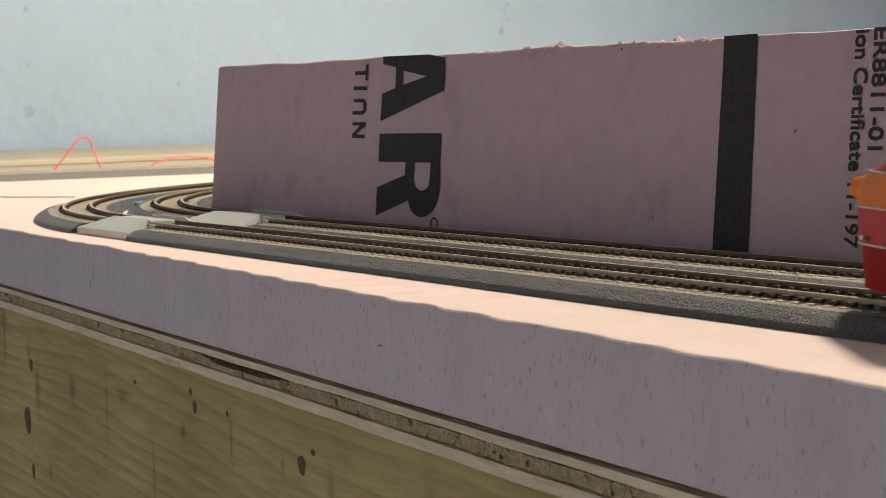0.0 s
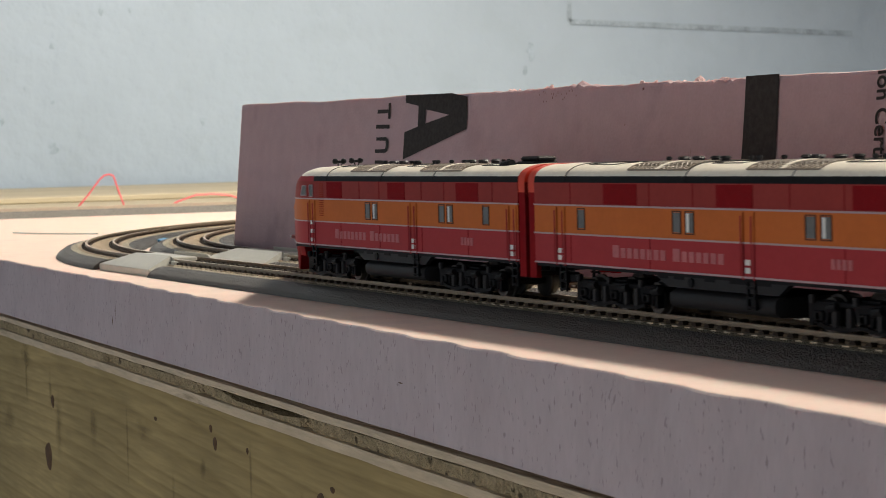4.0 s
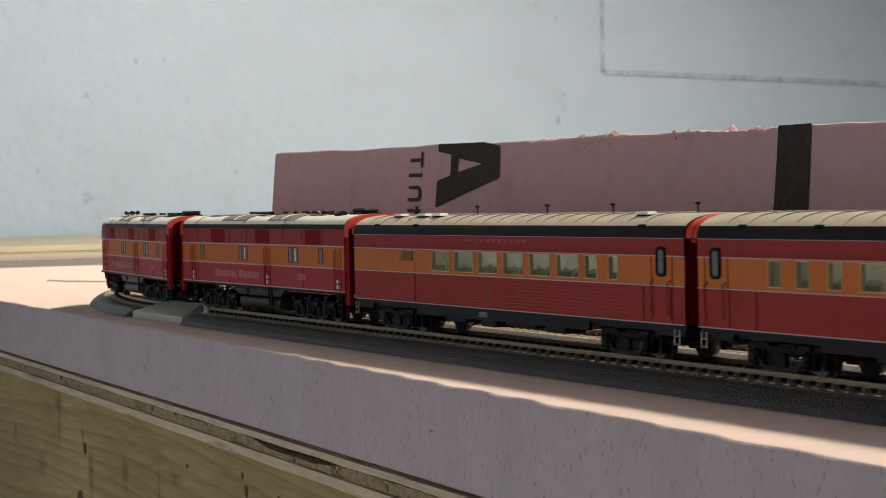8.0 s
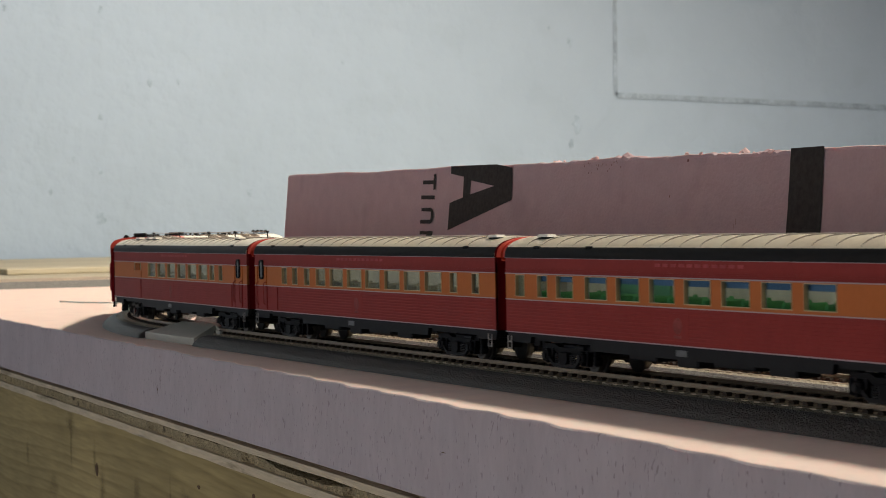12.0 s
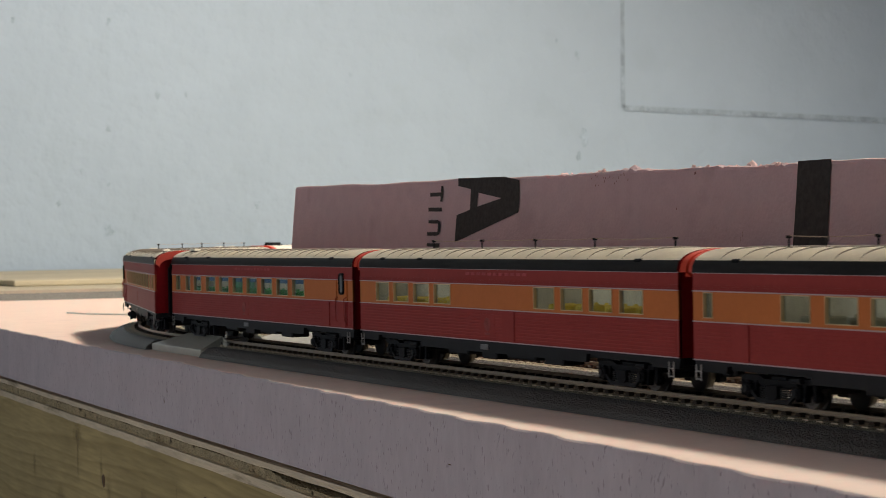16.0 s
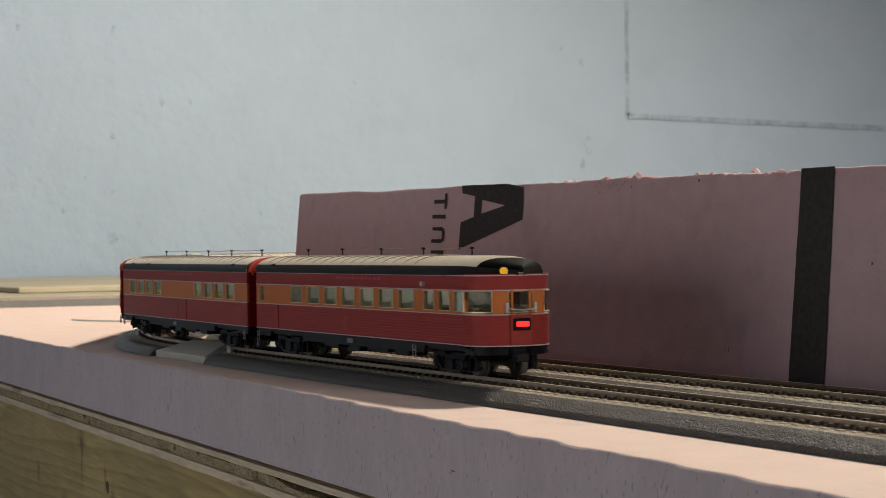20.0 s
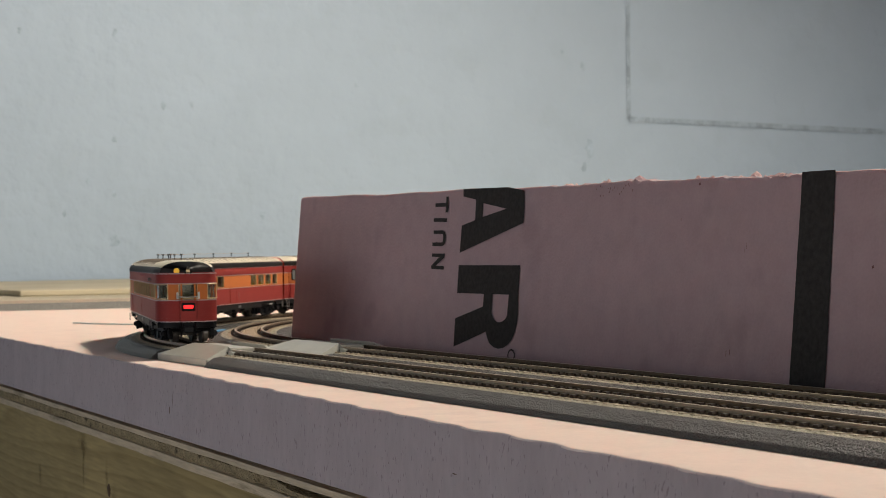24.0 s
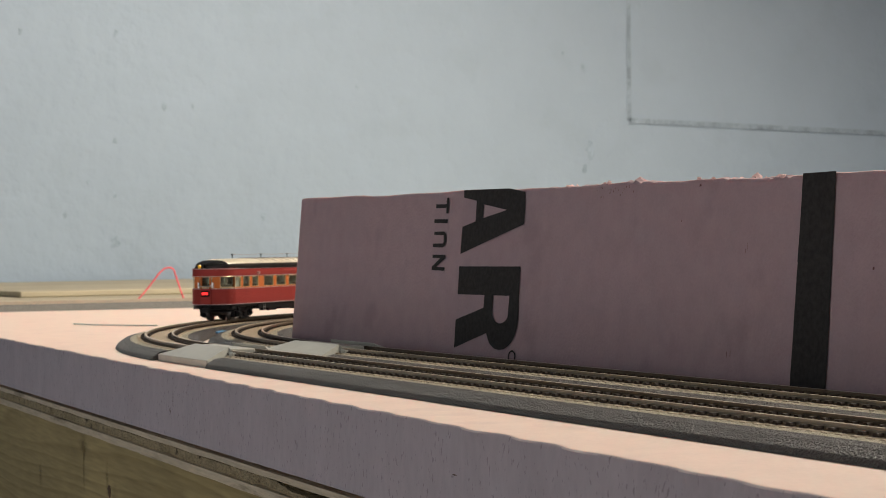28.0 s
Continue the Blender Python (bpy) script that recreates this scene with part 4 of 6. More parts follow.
def coach_truck_mesh():
    """A four-wheel bogie: dipped side frames, equalizer bars, paired coil springs, journal boxes, brake shoes and a dynamo belt drum."""
    bm = B()
    ax = (-0.0072, 0.0072)
    for sg in (-1, 1):
        def slab(pts, y0, y1, mat=0):
            loft(bm, [[(x, sg * y, z) for x, z in pts] for y in (y0, y1)], mat=mat)

        slab([(-0.0104, 0.0050), (-0.0104, 0.0041), (-0.0086, 0.0040), (-0.0058, 0.0041), (-0.0040, 0.0032), (0.0040, 0.0032), (0.0058, 0.0041), (0.0086, 0.0040), (0.0104, 0.0041), (0.0104, 0.0050), (0.0050, 0.0051), (0.0036, 0.0045), (-0.0036, 0.0045), (-0.0050, 0.0051)], 0.0066, 0.0078)
        slab([(-0.0078, 0.0027), (-0.0058, 0.0025), (-0.0044, 0.0014), (0.0044, 0.0014), (0.0058, 0.0025), (0.0078, 0.0027), (0.0078, 0.0020), (0.0060, 0.0018), (0.0046, 0.0007), (-0.0046, 0.0007), (-0.0060, 0.0018), (-0.0078, 0.0020)], 0.0080, 0.0086, 1)
        for x in ax:
            slab([(x - 0.0019, 0.0042), (x - 0.0013, 0.0012), (x - 0.0008, 0.0012), (x - 0.0008, 0.0042)], 0.0068, 0.0080)
            slab([(x + 0.0008, 0.0042), (x + 0.0008, 0.0012), (x + 0.0013, 0.0012), (x + 0.0019, 0.0042)], 0.0068, 0.0080)
            box(bm, x - 0.0010, x + 0.0010, *sorted((sg * 0.0074, sg * 0.0090)), 0.0018, 0.0038, 0.0003, mat=1)
            cyl(bm, (x, sg * 0.0090, 0.0028), (x, sg * 0.0093, 0.0028), 0.0007, n=10, mat=1)
        for x in (-0.0036, -0.0024, 0.0024, 0.0036):
            for k in range(5):
                z = 0.0016 + k * 0.00036
                cyl(bm, (x, sg * 0.0079, z), (x, sg * 0.0079, z + 0.0002), 0.00062, n=10, mat=1)
        slab([(-0.0016, 0.0036), (-0.0016, 0.0018), (-0.0009, 0.0012), (0.0009, 0.0012), (0.0016, 0.0018), (0.0016, 0.0036)], 0.0078, 0.0088)
        for x in (-0.0106, 0.0106):
            box(bm, x - 0.0004, x + 0.0004, *sorted((sg * 0.0062, sg * 0.0076)), 0.0014, 0.0046, 0.0002)
            cyl(bm, (x * 0.97, sg * 0.0060, 0.0022), (x * 0.97, sg * 0.0070, 0.0022), 0.0010, n=8)
        cyl(bm, (0.0050, sg * 0.0082, 0.0047), (0.0082, sg * 0.0082, 0.0047), 0.0005, n=8, mat=1)
    box(bm, -0.0022, 0.0022, -0.0072, 0.0072, 0.0030, 0.0050)
    for x in (-0.0104, 0.0104):
        box(bm, x - 0.0005, x + 0.0005, -0.0068, 0.0068, 0.0036, 0.0046)
    me = bpy.data.meshes.new("truck")
    bmesh.ops.recalc_face_normals(bm, faces=bm.faces[:])
    bm.to_mesh(me)
    bm.free()
    me.materials.append(BLACK)
    me.materials.append(CHASSIS)
    return me


TRUCK4 = coach_truck_mesh()
TRUCK6 = truck_mesh("truck", 0.0140, (-0.0110, 0.0, 0.0110))
VEHICLES = []


def add_trucks(veh, x0, x1, heavy):
    made = []
    for x in (x0, x1):
        tk = share("truck", TRUCK6 if heavy else TRUCK4, veh, Matrix.Translation((x, 0, 0)))
        ws = []
        for ax in ((-0.0110, 0, 0.0110) if heavy else (-0.0072, 0.0072)):
            ws.append(share("wheelset", WHEELSET, tk, Matrix.Translation((ax, 0, 0.0028))))
        made.append((tk, x, ws))
    return made


def coupler(veh, x, sg):
    bm = B()
    box(bm, min(x, x + sg * 0.0030), max(x, x + sg * 0.0030), -0.0009, 0.0009, 0.0036, 0.0052, 0.0002)
    box(bm, min(x + sg * 0.0022, x + sg * 0.0038), max(x + sg * 0.0022, x + sg * 0.0038), -0.0016, 0.0016, 0.0034, 0.0054, 0.0003)
    part("coupler", bm, CHASSIS, veh)


W = 0.0097
Z0, Z1, Z2, Z3, Z4, Z5 = 0.0069, 0.0137, 0.0190, 0.0222, 0.0241, 0.0265


def side_wall(bm, sg, xa, xb, za, zb, holes, t=0.0007, W=0.0097):
    """A flat side from xa to xb and za to zb with rectangular holes (x, width, z0, z1), as real openings with depth."""
    xsr = sorted({xa, xb, *[h[0] for h in holes], *[h[0] + h[1] for h in holes]})
    zsr = sorted({za, zb, *[h[2] for h in holes], *[h[3] for h in holes]})

    def solid(i, j):
        xm, zm = (xsr[i] + xsr[i + 1]) / 2, (zsr[j] + zsr[j + 1]) / 2
        return not any(h[0] < xm < h[0] + h[1] and h[2] < zm < h[3] for h in holes)

    cache = {}

    def v(i, j, k):
        if (i, j, k) not in cache:
            cache[i, j, k] = bm.verts.new((xsr[i], sg * (W - k * t), zsr[j]))
        return cache[i, j, k]

    nx, nz = len(xsr) - 1, len(zsr) - 1
    for i in range(nx):
        for j in range(nz):
            if not solid(i, j):
                continue
            for k in (0, 1):
                bm.faces.new((v(i, j, k), v(i + 1, j, k), v(i + 1, j + 1, k), v(i, j + 1, k)))
            for di, dj, a, b in ((-1, 0, (i, j), (i, j + 1)), (1, 0, (i + 1, j), (i + 1, j + 1)), (0, -1, (i, j), (i + 1, j)), (0, 1, (i, j + 1), (i + 1, j + 1))):
                ii, jj = i + di, j + dj
                if not (0 <= ii < nx and 0 <= jj < nz) or not solid(ii, jj):
                    bm.faces.new((v(*a, 0), v(*b, 0), v(*b, 1), v(*a, 1)))


def roof_profile(x, w=W, ze=Z3, zt=Z5, n=36, drop=0.0):
    """Cross-section of a roof, from one eave over the crown to the other."""
    pts = []
    for i in range(n + 1):
        a = math.pi * i / n
        y = -w * math.copysign(abs(math.cos(a)) ** 0.75, math.cos(a))
        z = ze + (zt - ze) * math.sin(a) ** 0.80
        pts.append((x, y, z))
    return pts


def roof_part(veh, xa, xb, seams, ends=True, taper=0.0):
    """The roof shell: dark eaves and a pale crown with thin raised seams."""
    stations = [xa + (xb - xa) * i / 24 for i in range(25)]
    rings = []
    for x in stations:
        f = 0.0
        if taper and x > xb - taper:
            q = (x - (xb - taper)) / taper
            f = 1 - math.sqrt(max(0.0, 1 - q ** 2.4))
        wv, zt = W * (1 - f * 0.96) + 0.0002, Z5 - (Z5 - Z3) * 0.50 * f ** 0.8
        rings.append(roof_profile(x, wv, Z3, zt))
    for nm, lo, hi, mt, lb in (("roof_edge", 0, 5, EAVE, "black painted roof edge"), ("roof", 5, 31, ROOF, "pale aluminium-painted roof with thin seams"), ("roof_edge", 31, 36, EAVE, "black painted roof edge")):
        sub = [r[lo:hi + 1] for r in rings]
        bm = B()
        outer = loft(bm, sub, closed=False)
        bmesh.ops.solidify(bm, geom=bm.faces[:], thickness=0.0005)
        if nm == "roof":
            for sx in seams:
                prof = [p for p in roof_profile(sx, W, Z3, Z5 + 0.00012)][5:32:2]
                part("roof_seam", tube(B(), prof, 0.00012, 4), SEAM, veh)
        if taper and nm == "roof":
            for f in bm.faces:
                if f.calc_center_median().x > xb - 0.0070:
                    f.material_index = 1
            part(nm, bm, [mt, BLACK], veh, lb, True)
            continue
        part(nm, bm, mt, veh, lb, True)
    return rings


def vent(veh, x, y, z, ln=0.0045, wd=0.0018, h=0.0010):
    bm = B()
    box(bm, x - ln / 2, x + ln / 2, y - wd / 2, y + wd / 2, z - 0.0012, z + h * 0.45, 0.0002)
    loft(bm, [[(x - ln / 2 - 0.0002, y - wd / 2 - 0.0002, z + h * 0.45), (x + ln / 2 + 0.0002, y - wd / 2 - 0.0002, z + h * 0.45), (x + ln / 2 + 0.0002, y + wd / 2 + 0.0002, z + h * 0.45), (x - ln / 2 - 0.0002, y + wd / 2 + 0.0002, z + h * 0.45)],
              [(x - ln / 2 + 0.0003, y - wd / 2, z + h), (x + ln / 2 - 0.0003, y - wd / 2, z + h), (x + ln / 2 - 0.0003, y + wd / 2, z + h), (x - ln / 2 + 0.0003, y + wd / 2, z + h)]], mat=1)
    part("roof_vent", bm, [BLACK, ROOF], veh, "small dark roof ventilator with a pale top")


def antenna(veh, xs_, wire=True):
    if not xs_:
        return
    z0, z1 = Z5 - 0.0004, Z5 + 0.0019
    for x in xs_:
        bm = B()
        cyl(bm, (x, 0.0, z0), (x, 0.0, z1), 0.00018, n=6)
        box(bm, x - 0.0003, x + 0.0003, -0.0004, 0.0004, z1 - 0.0004, z1 + 0.0001)
        part("antenna_post", bm, BLACK, veh)
    if wire:
        pts = []
        for a, b in zip(xs_, xs_[1:]):
            for k in range(6):
                f = k / 6
                pts.append((a + (b - a) * f, 0.0, z1 - 0.00025 * math.sin(math.pi * f)))
        pts.append((xs_[-1] + 0.0015, 0, z1 + 0.0001))
        part("antenna_wire", tube(B(), pts, 0.00008, 5), BRONZE, veh, "thin bronze roof wire on posts")


def windows(veh, wins, z0, z1, mirror=True):
    for x, w in wins:
        for sg in ((-1, 1) if mirror else (-1,)):
            bm = B()
            t = 0.00015
            for a in ((x, x + w, z0, z0 + t), (x, x + w, z1 - t, z1), (x, x + t, z0 + t, z1 - t), (x + w - t, x + w, z0 + t, z1 - t)):
                box(bm, a[0], a[1], *sorted((sg * (W - 0.0006), sg * (W + 0.00012))), a[2], a[3])
            wn = part("window", bm, FRAME, veh, "window with a thin bright frame")
            g = part("pane", box(B(), x + t * 0.5, x + w - t * 0.5, *sorted((sg * (W - 0.00055), sg * (W - 0.00035))), z0 + t * 0.5, z1 - t * 0.5), GLASS, wn)
            g.visible_shadow = False


def flutes(veh, xa, xb, gaps, z0=Z0 + 0.0004, z1=Z1 - 0.0004, n=9):
    """Fluted lower side: a stack of half-round ribs, broken at doors and panels."""
    spans, x = [], xa
    for ga, gb in sorted(gaps):
        if ga > x:
            spans.append((x, ga))
        x = gb
    if x < xb:
        spans.append((x, xb))
    for sg in (-1, 1):
        for a, b in spans:
            prof = []
            for k in range(n):
                z = z0 + (z1 - z0) * (k + 0.5) / n
                h = (z1 - z0) / n * 0.5
                yb, yt = sg * (W + 0.00002), sg * (W + 0.00009)
                prof += [(yb, z - h * 0.98), (yt, z - h * 0.45), (yt, z + h * 0.45), (yb, z + h * 0.98)]
            prof += [(sg * (W - 0.0002), z1), (sg * (W - 0.0002), z0)]
            bm = B()
            loft(bm, [[(a, yy, zz) for yy, zz in prof], [(b, yy, zz) for yy, zz in prof]])
            part("fluted_panel", bm, MAROON, veh, "dark red fluted side sheathing")


def stripe(veh, xa, xb, z, h=0.00032):
    for sg in (-1, 1):
        part("stripe", box(B(), xa, xb, *sorted((sg * (W - 0.0001), sg * (W + 0.00018))), z - h / 2, z + h / 2), SILVER, veh, "thin silver stripe")


def end_diaphragm(veh, x, sg, zt=Z5):
    """Car end and gangway bellows: a framed orange-red end plate and a black inner frame."""
    bm = B()
    prof = [p[1:] for p in roof_profile(0, W - 0.0002, Z3, zt - 0.0001)]
    ring = [(-W + 0.0002, Z0)] + prof + [(W - 0.0002, Z0)]
    loft(bm, [[(x, y, z) for y, z in ring], [(x - sg * 0.0007, y, z) for y, z in ring]])
    part("end_wall", bm, GRILLE, veh, "dark red car end")
    bm = B()
    for a in range(3):
        xx = x + sg * (0.0003 + 0.0008 * a)
        o = [(-0.0056, 0.0060), (-0.0056, 0.0208), (-0.0046, 0.0226), (0.0046, 0.0226), (0.0056, 0.0208), (0.0056, 0.0060)]
        loft(bm, [[(xx, y, z) for y, z in o], [(xx + sg * 0.0005, y * 0.97, z - 0.0002) for y, z in o]])
    part("gangway", bm, BLACK, veh, "black gangway bellows")
    bm = B()
    outer = [(y * 0.98, z) for y, z in prof]
    inner = [(y * 0.86, Z3 - 0.0008 + (z - Z3) * 0.62) for y, z in prof]
    vo = [bm.verts.new((x + sg * 0.0020, y, z)) for y, z in outer]
    vi = [bm.verts.new((x + sg * 0.0020, y, z)) for y, z in inner]
    vo2 = [bm.verts.new((x - sg * 0.0001, y, z)) for y, z in outer]
    vi2 = [bm.verts.new((x - sg * 0.0001, y, z)) for y, z in inner]
    m = len(vo)
    for i in range(m - 1):
        bm.faces.new((vo[i], vo[i + 1], vi[i + 1], vi[i]))
        bm.faces.new((vo2[i], vo2[i + 1], vo[i + 1], vo[i]))
        bm.faces.new((vi2[i], vi2[i + 1], vi[i + 1], vi[i]))
        bm.faces.new((vo2[i], vo2[i + 1], vi2[i + 1], vi2[i]))
    part("end_hood", bm, DIAPH, veh, "orange-red end hood over the gangway", True)


def interior(veh, xa, xb, seat_mat, wins, seats=True):
    part("interior_floor", box(B(), xa, xb, -W + 0.0009, W - 0.0009, Z1 - 0.0028, Z1 - 0.0020), CREAM, veh)
    if seats:
        bm = B()
        for x, w in wins:
            for y in (-0.0052, 0.0052):
                for dx in (0.15, 0.62):
                    xx = x + w * dx
                    box(bm, xx, xx + 0.0026, y - 0.0030, y + 0.0030, Z1 - 0.0020, Z1 - 0.0002, 0.0003)
                    box(bm, xx + 0.0020, xx + 0.0029, y - 0.0030, y + 0.0030, Z1 - 0.0010, Z1 + 0.0017, 0.0003)
        part("seats", bm, seat_mat, veh, "rows of moulded plastic seats")
    for sg in (-1, 1):
        bm = B()
        side_wall(bm, sg, xa, xb, Z1 - 0.0020, Z3, [(x, w, Z1 + 0.0006, Z2 - 0.0002) for x, w in wins if x + w < xb], 0.0002, W - 0.00075)
        part("interior_lining", bm, CREAM, veh)
    # Added lengthwise wall that catches the strip's light, so the windows read pale.
    part("interior_partition", box(B(), xa + 0.002, xb - 0.004, 0.0030, 0.0034, Z1 - 0.0020, Z3 - 0.0004), CREAM, veh, "pale wall added inside to brighten the windows")
    part("interior_bulkhead", box(B(), xa + 0.0006, xa + 0.0012, -W + 0.0010, W - 0.0010, Z1 - 0.0020, Z3 - 0.0004), CREAM, veh, "pale inner end wall")
    part("light_strip", box(B(), xa + 0.003, xb - 0.01, -0.0030, -0.0006, Z3 - 0.0004, Z3), STRIP, veh, "warm glowing interior light strip")
    part("interior_ceiling", box(B(), xa, xb, -W + 0.0009, W - 0.0009, Z3 + 0.0001, Z3 + 0.0004), CREAM, veh)


def underframe(veh, ln, boxes, xe, xr=None):
    """Skirt, floor and equipment under a coach."""
    h = ln / 2
    bm = B()
    box(bm, -h + 0.002, (xr or h) - 0.001, -W + 0.0012, W - 0.0012, Z0 - 0.0014, Z0 + 0.0002)
    part("floor_pan", bm, CHASSIS, veh)
    for sg in (-1, 1):
        ya, yb = sorted((sg * (W - 0.0012), sg * (W - 0.0003)))
        cut = 0.0120
        bm = B()
        for a, b, zl in ((-h, -xe - cut, Z0 - 0.0020), (-xe - cut, -xe + cut, Z0 - 0.0007), (-xe + cut, xe - cut, Z0 - 0.0024), (xe - cut, xe + cut, Z0 - 0.0007), (xe + cut, xr or h, Z0 - 0.0020)):
            sl = 0.0012 if zl < Z0 - 0.001 else -0.0012
            loft(bm, [[(a, y, Z0), (b, y, Z0), (b - sl * 0.5, y, zl), (a + sl * 0.5, y, zl)] for y in (ya, yb)])
        part("skirt", bm, CHASSIS, veh, "dark grey side skirt")
        part("skirt_plate", box(B(), -0.0075, -0.0038, *sorted((sg * (W - 0.0003), sg * (W - 0.0001))), Z0 - 0.0018, Z0 - 0.0007), PLATE_DIM, veh, "small grey plate on the skirt")
    for x, w, d in boxes:
        for sg in (-1, 1):
            part("equipment_box", box(B(), x, x + w, *sorted((sg * 0.0035, sg * 0.0086)), Z0 - 0.0022 - d, Z0 - 0.0014, 0.0003), CHASSIS, veh)


def grab_irons(veh, x, sg_x):
    for sg in (-1, 1):
        bm = B()
        y = sg * (W + 0.0003)
        for dx in (0, 0.0016):
            tube(bm, [(x + dx, y, 0.0034), (x + dx, y, 0.0062)], 0.00014, 5)
        for z in (0.0036, 0.0050):
            tube(bm, [(x, y, z), (x + 0.0016, y, z)], 0.00014, 5)
        part("step_ladder", bm, STEPS, veh, "bright metal step")


def coach(name, label, wins, doors, panels, seat_mat, posts, vents, rear_round=False, first=False):
    """A passenger car. Positions run from its front end, in metres."""
    ln = 0.148
    veh = empty(name, pose(0, 0, 0), label, "train car", "train vehicles")
    h = ln / 2
    W2 = [(x - h, w) for x, w in wins]
    zw0, zw1 = Z1 + 0.0006, Z2 - 0.0002
    xr = h - (0.0125 if rear_round else 0.0)
    holes = [(x, w, zw0, zw1) for x, w in W2 if x + w < xr]
    dh = [(x - h, w) for x, w in doors]
    for sg in (-1, 1):
        bm = B()
        side_wall(bm, sg, -h, xr, Z0, Z1, [])
        part("lower_side", bm, MAROON, veh)
        bm = B()
        side_wall(bm, sg, -h, xr, Z1, Z2 + (0.0), holes)
        part("window_band", bm, COACH_ORANGE, veh, "orange painted window band")
        bm = B()
        side_wall(bm, sg, -h, xr, Z2, Z3 + 0.0002, [])
        lbd = part("letterboard", bm, MAROON, veh, "dark red upper side band")
        for k in range(3):
            z = Z2 + 0.0003 + k * 0.0003
            part("rib", box(B(), -h, xr, *sorted((sg * (W - 0.0001), sg * (W + 0.00014))), z, z + 0.00016), MAROON, lbd)
        # lettering high on the side, too small to read
        bm = B()
        for k in range(11):
            xx = -0.014 + k * 0.0027
            box(bm, xx, xx + 0.0019, *sorted((sg * W, sg * (W + 0.0001))), Z3 - 0.0013, Z3 - 0.0007)
        part("lettering", bm, FAINT, veh, "faint row of tiny unreadable lettering")
    for z in (Z1, Z2, Z0 + 0.0001, Z3):
        stripe(veh, -h, xr, z, 0.00020)
    flutes(veh, -h + 0.0012, xr - (0 if rear_round else 0.0012), [(a - h, b - h) for a, b in panels if not 0.055 < a < 0.0695])
    windows(veh, [w for w in W2 if w[0] + w[1] < xr], zw0, zw1)
    for x, w in dh:
        vestibule_door(veh, x + w / 2)
    for a, b in panels:
        for sg in (-1, 1):
            if 0.055 < a < 0.0695:
                xm, zm = (a + b) / 2 - h, (Z0 + Z1) / 2
                em = part("emblem_plate", box(B(), xm - 0.0034, xm + 0.0034, *sorted((sg * W, sg * (W + 0.00013))), Z0 + 0.0011, Z1 - 0.0010), MAROON, veh, "small dark red plate on the fluted side")
                bm = B()
                cyl(bm, (xm, sg * (W + 0.0001), zm + 0.0002), (xm, sg * (W + 0.00019), zm + 0.0002), 0.0015, n=14)
                box(bm, xm - 0.0013, xm + 0.0013, *sorted((sg * (W + 0.0001), sg * (W + 0.00019))), zm - 0.0020, zm - 0.0015)
                part("emblem", bm, EMBLEM, em, "faint brownish round emblem")
                continue
            part("side_panel", box(B(), a - h + 0.0003, b - h - 0.0003, *sorted((sg * W, sg * (W + 0.00025))), Z0 + 0.0004, Z1 - 0.0003), MAROON, veh, "plain dark red panel in the fluted side")
    seams = [-h + 0.008 + 0.0066 * i for i in range(int((ln - (0.036 if rear_round else 0.016)) / 0.0066))]
    roof_part(veh, -h, 0.0700 if rear_round else h, seams, taper=0.015 if rear_round else 0.0)
    for x in vents:
        vent(veh, x - h, -0.0052, Z5 - 0.0006)
    antenna(veh, [x - h for x in posts])
    for x in (-0.062, -0.0405, 0.058) if not rear_round else (-0.062,):
        part("eave_bracket", box(B(), x, x + 0.0024, -W + 0.0002, -W + 0.0020, Z3 + 0.0016, Z3 + 0.0024, 0.0002), BLACK, veh, "small black bracket at the roof edge")
    interior(veh, -h + 0.001, xr - 0.001, seat_mat, W2)
    underframe(veh, ln if not rear_round else ln, [(-0.026, 0.010, 0.0012), (-0.009, 0.007, 0.0016), (0.003, 0.013, 0.0011), (0.020, 0.008, 0.0015)], 0.0515, xr if rear_round else None)
    end_diaphragm(veh, -h, -1)
    coupler(veh, -h, -1)
    grab_irons(veh, -h + 0.0012, 1)
    if not rear_round:
        end_diaphragm(veh, h, 1)
        coupler(veh, h, 1)
        grab_irons(veh, h - 0.0030, 1)
    else:
        grab_irons(veh, 0.034, 1)
    VEHICLES.append((veh, add_trucks(veh, -0.0515, 0.0515, False), ln))
    return veh


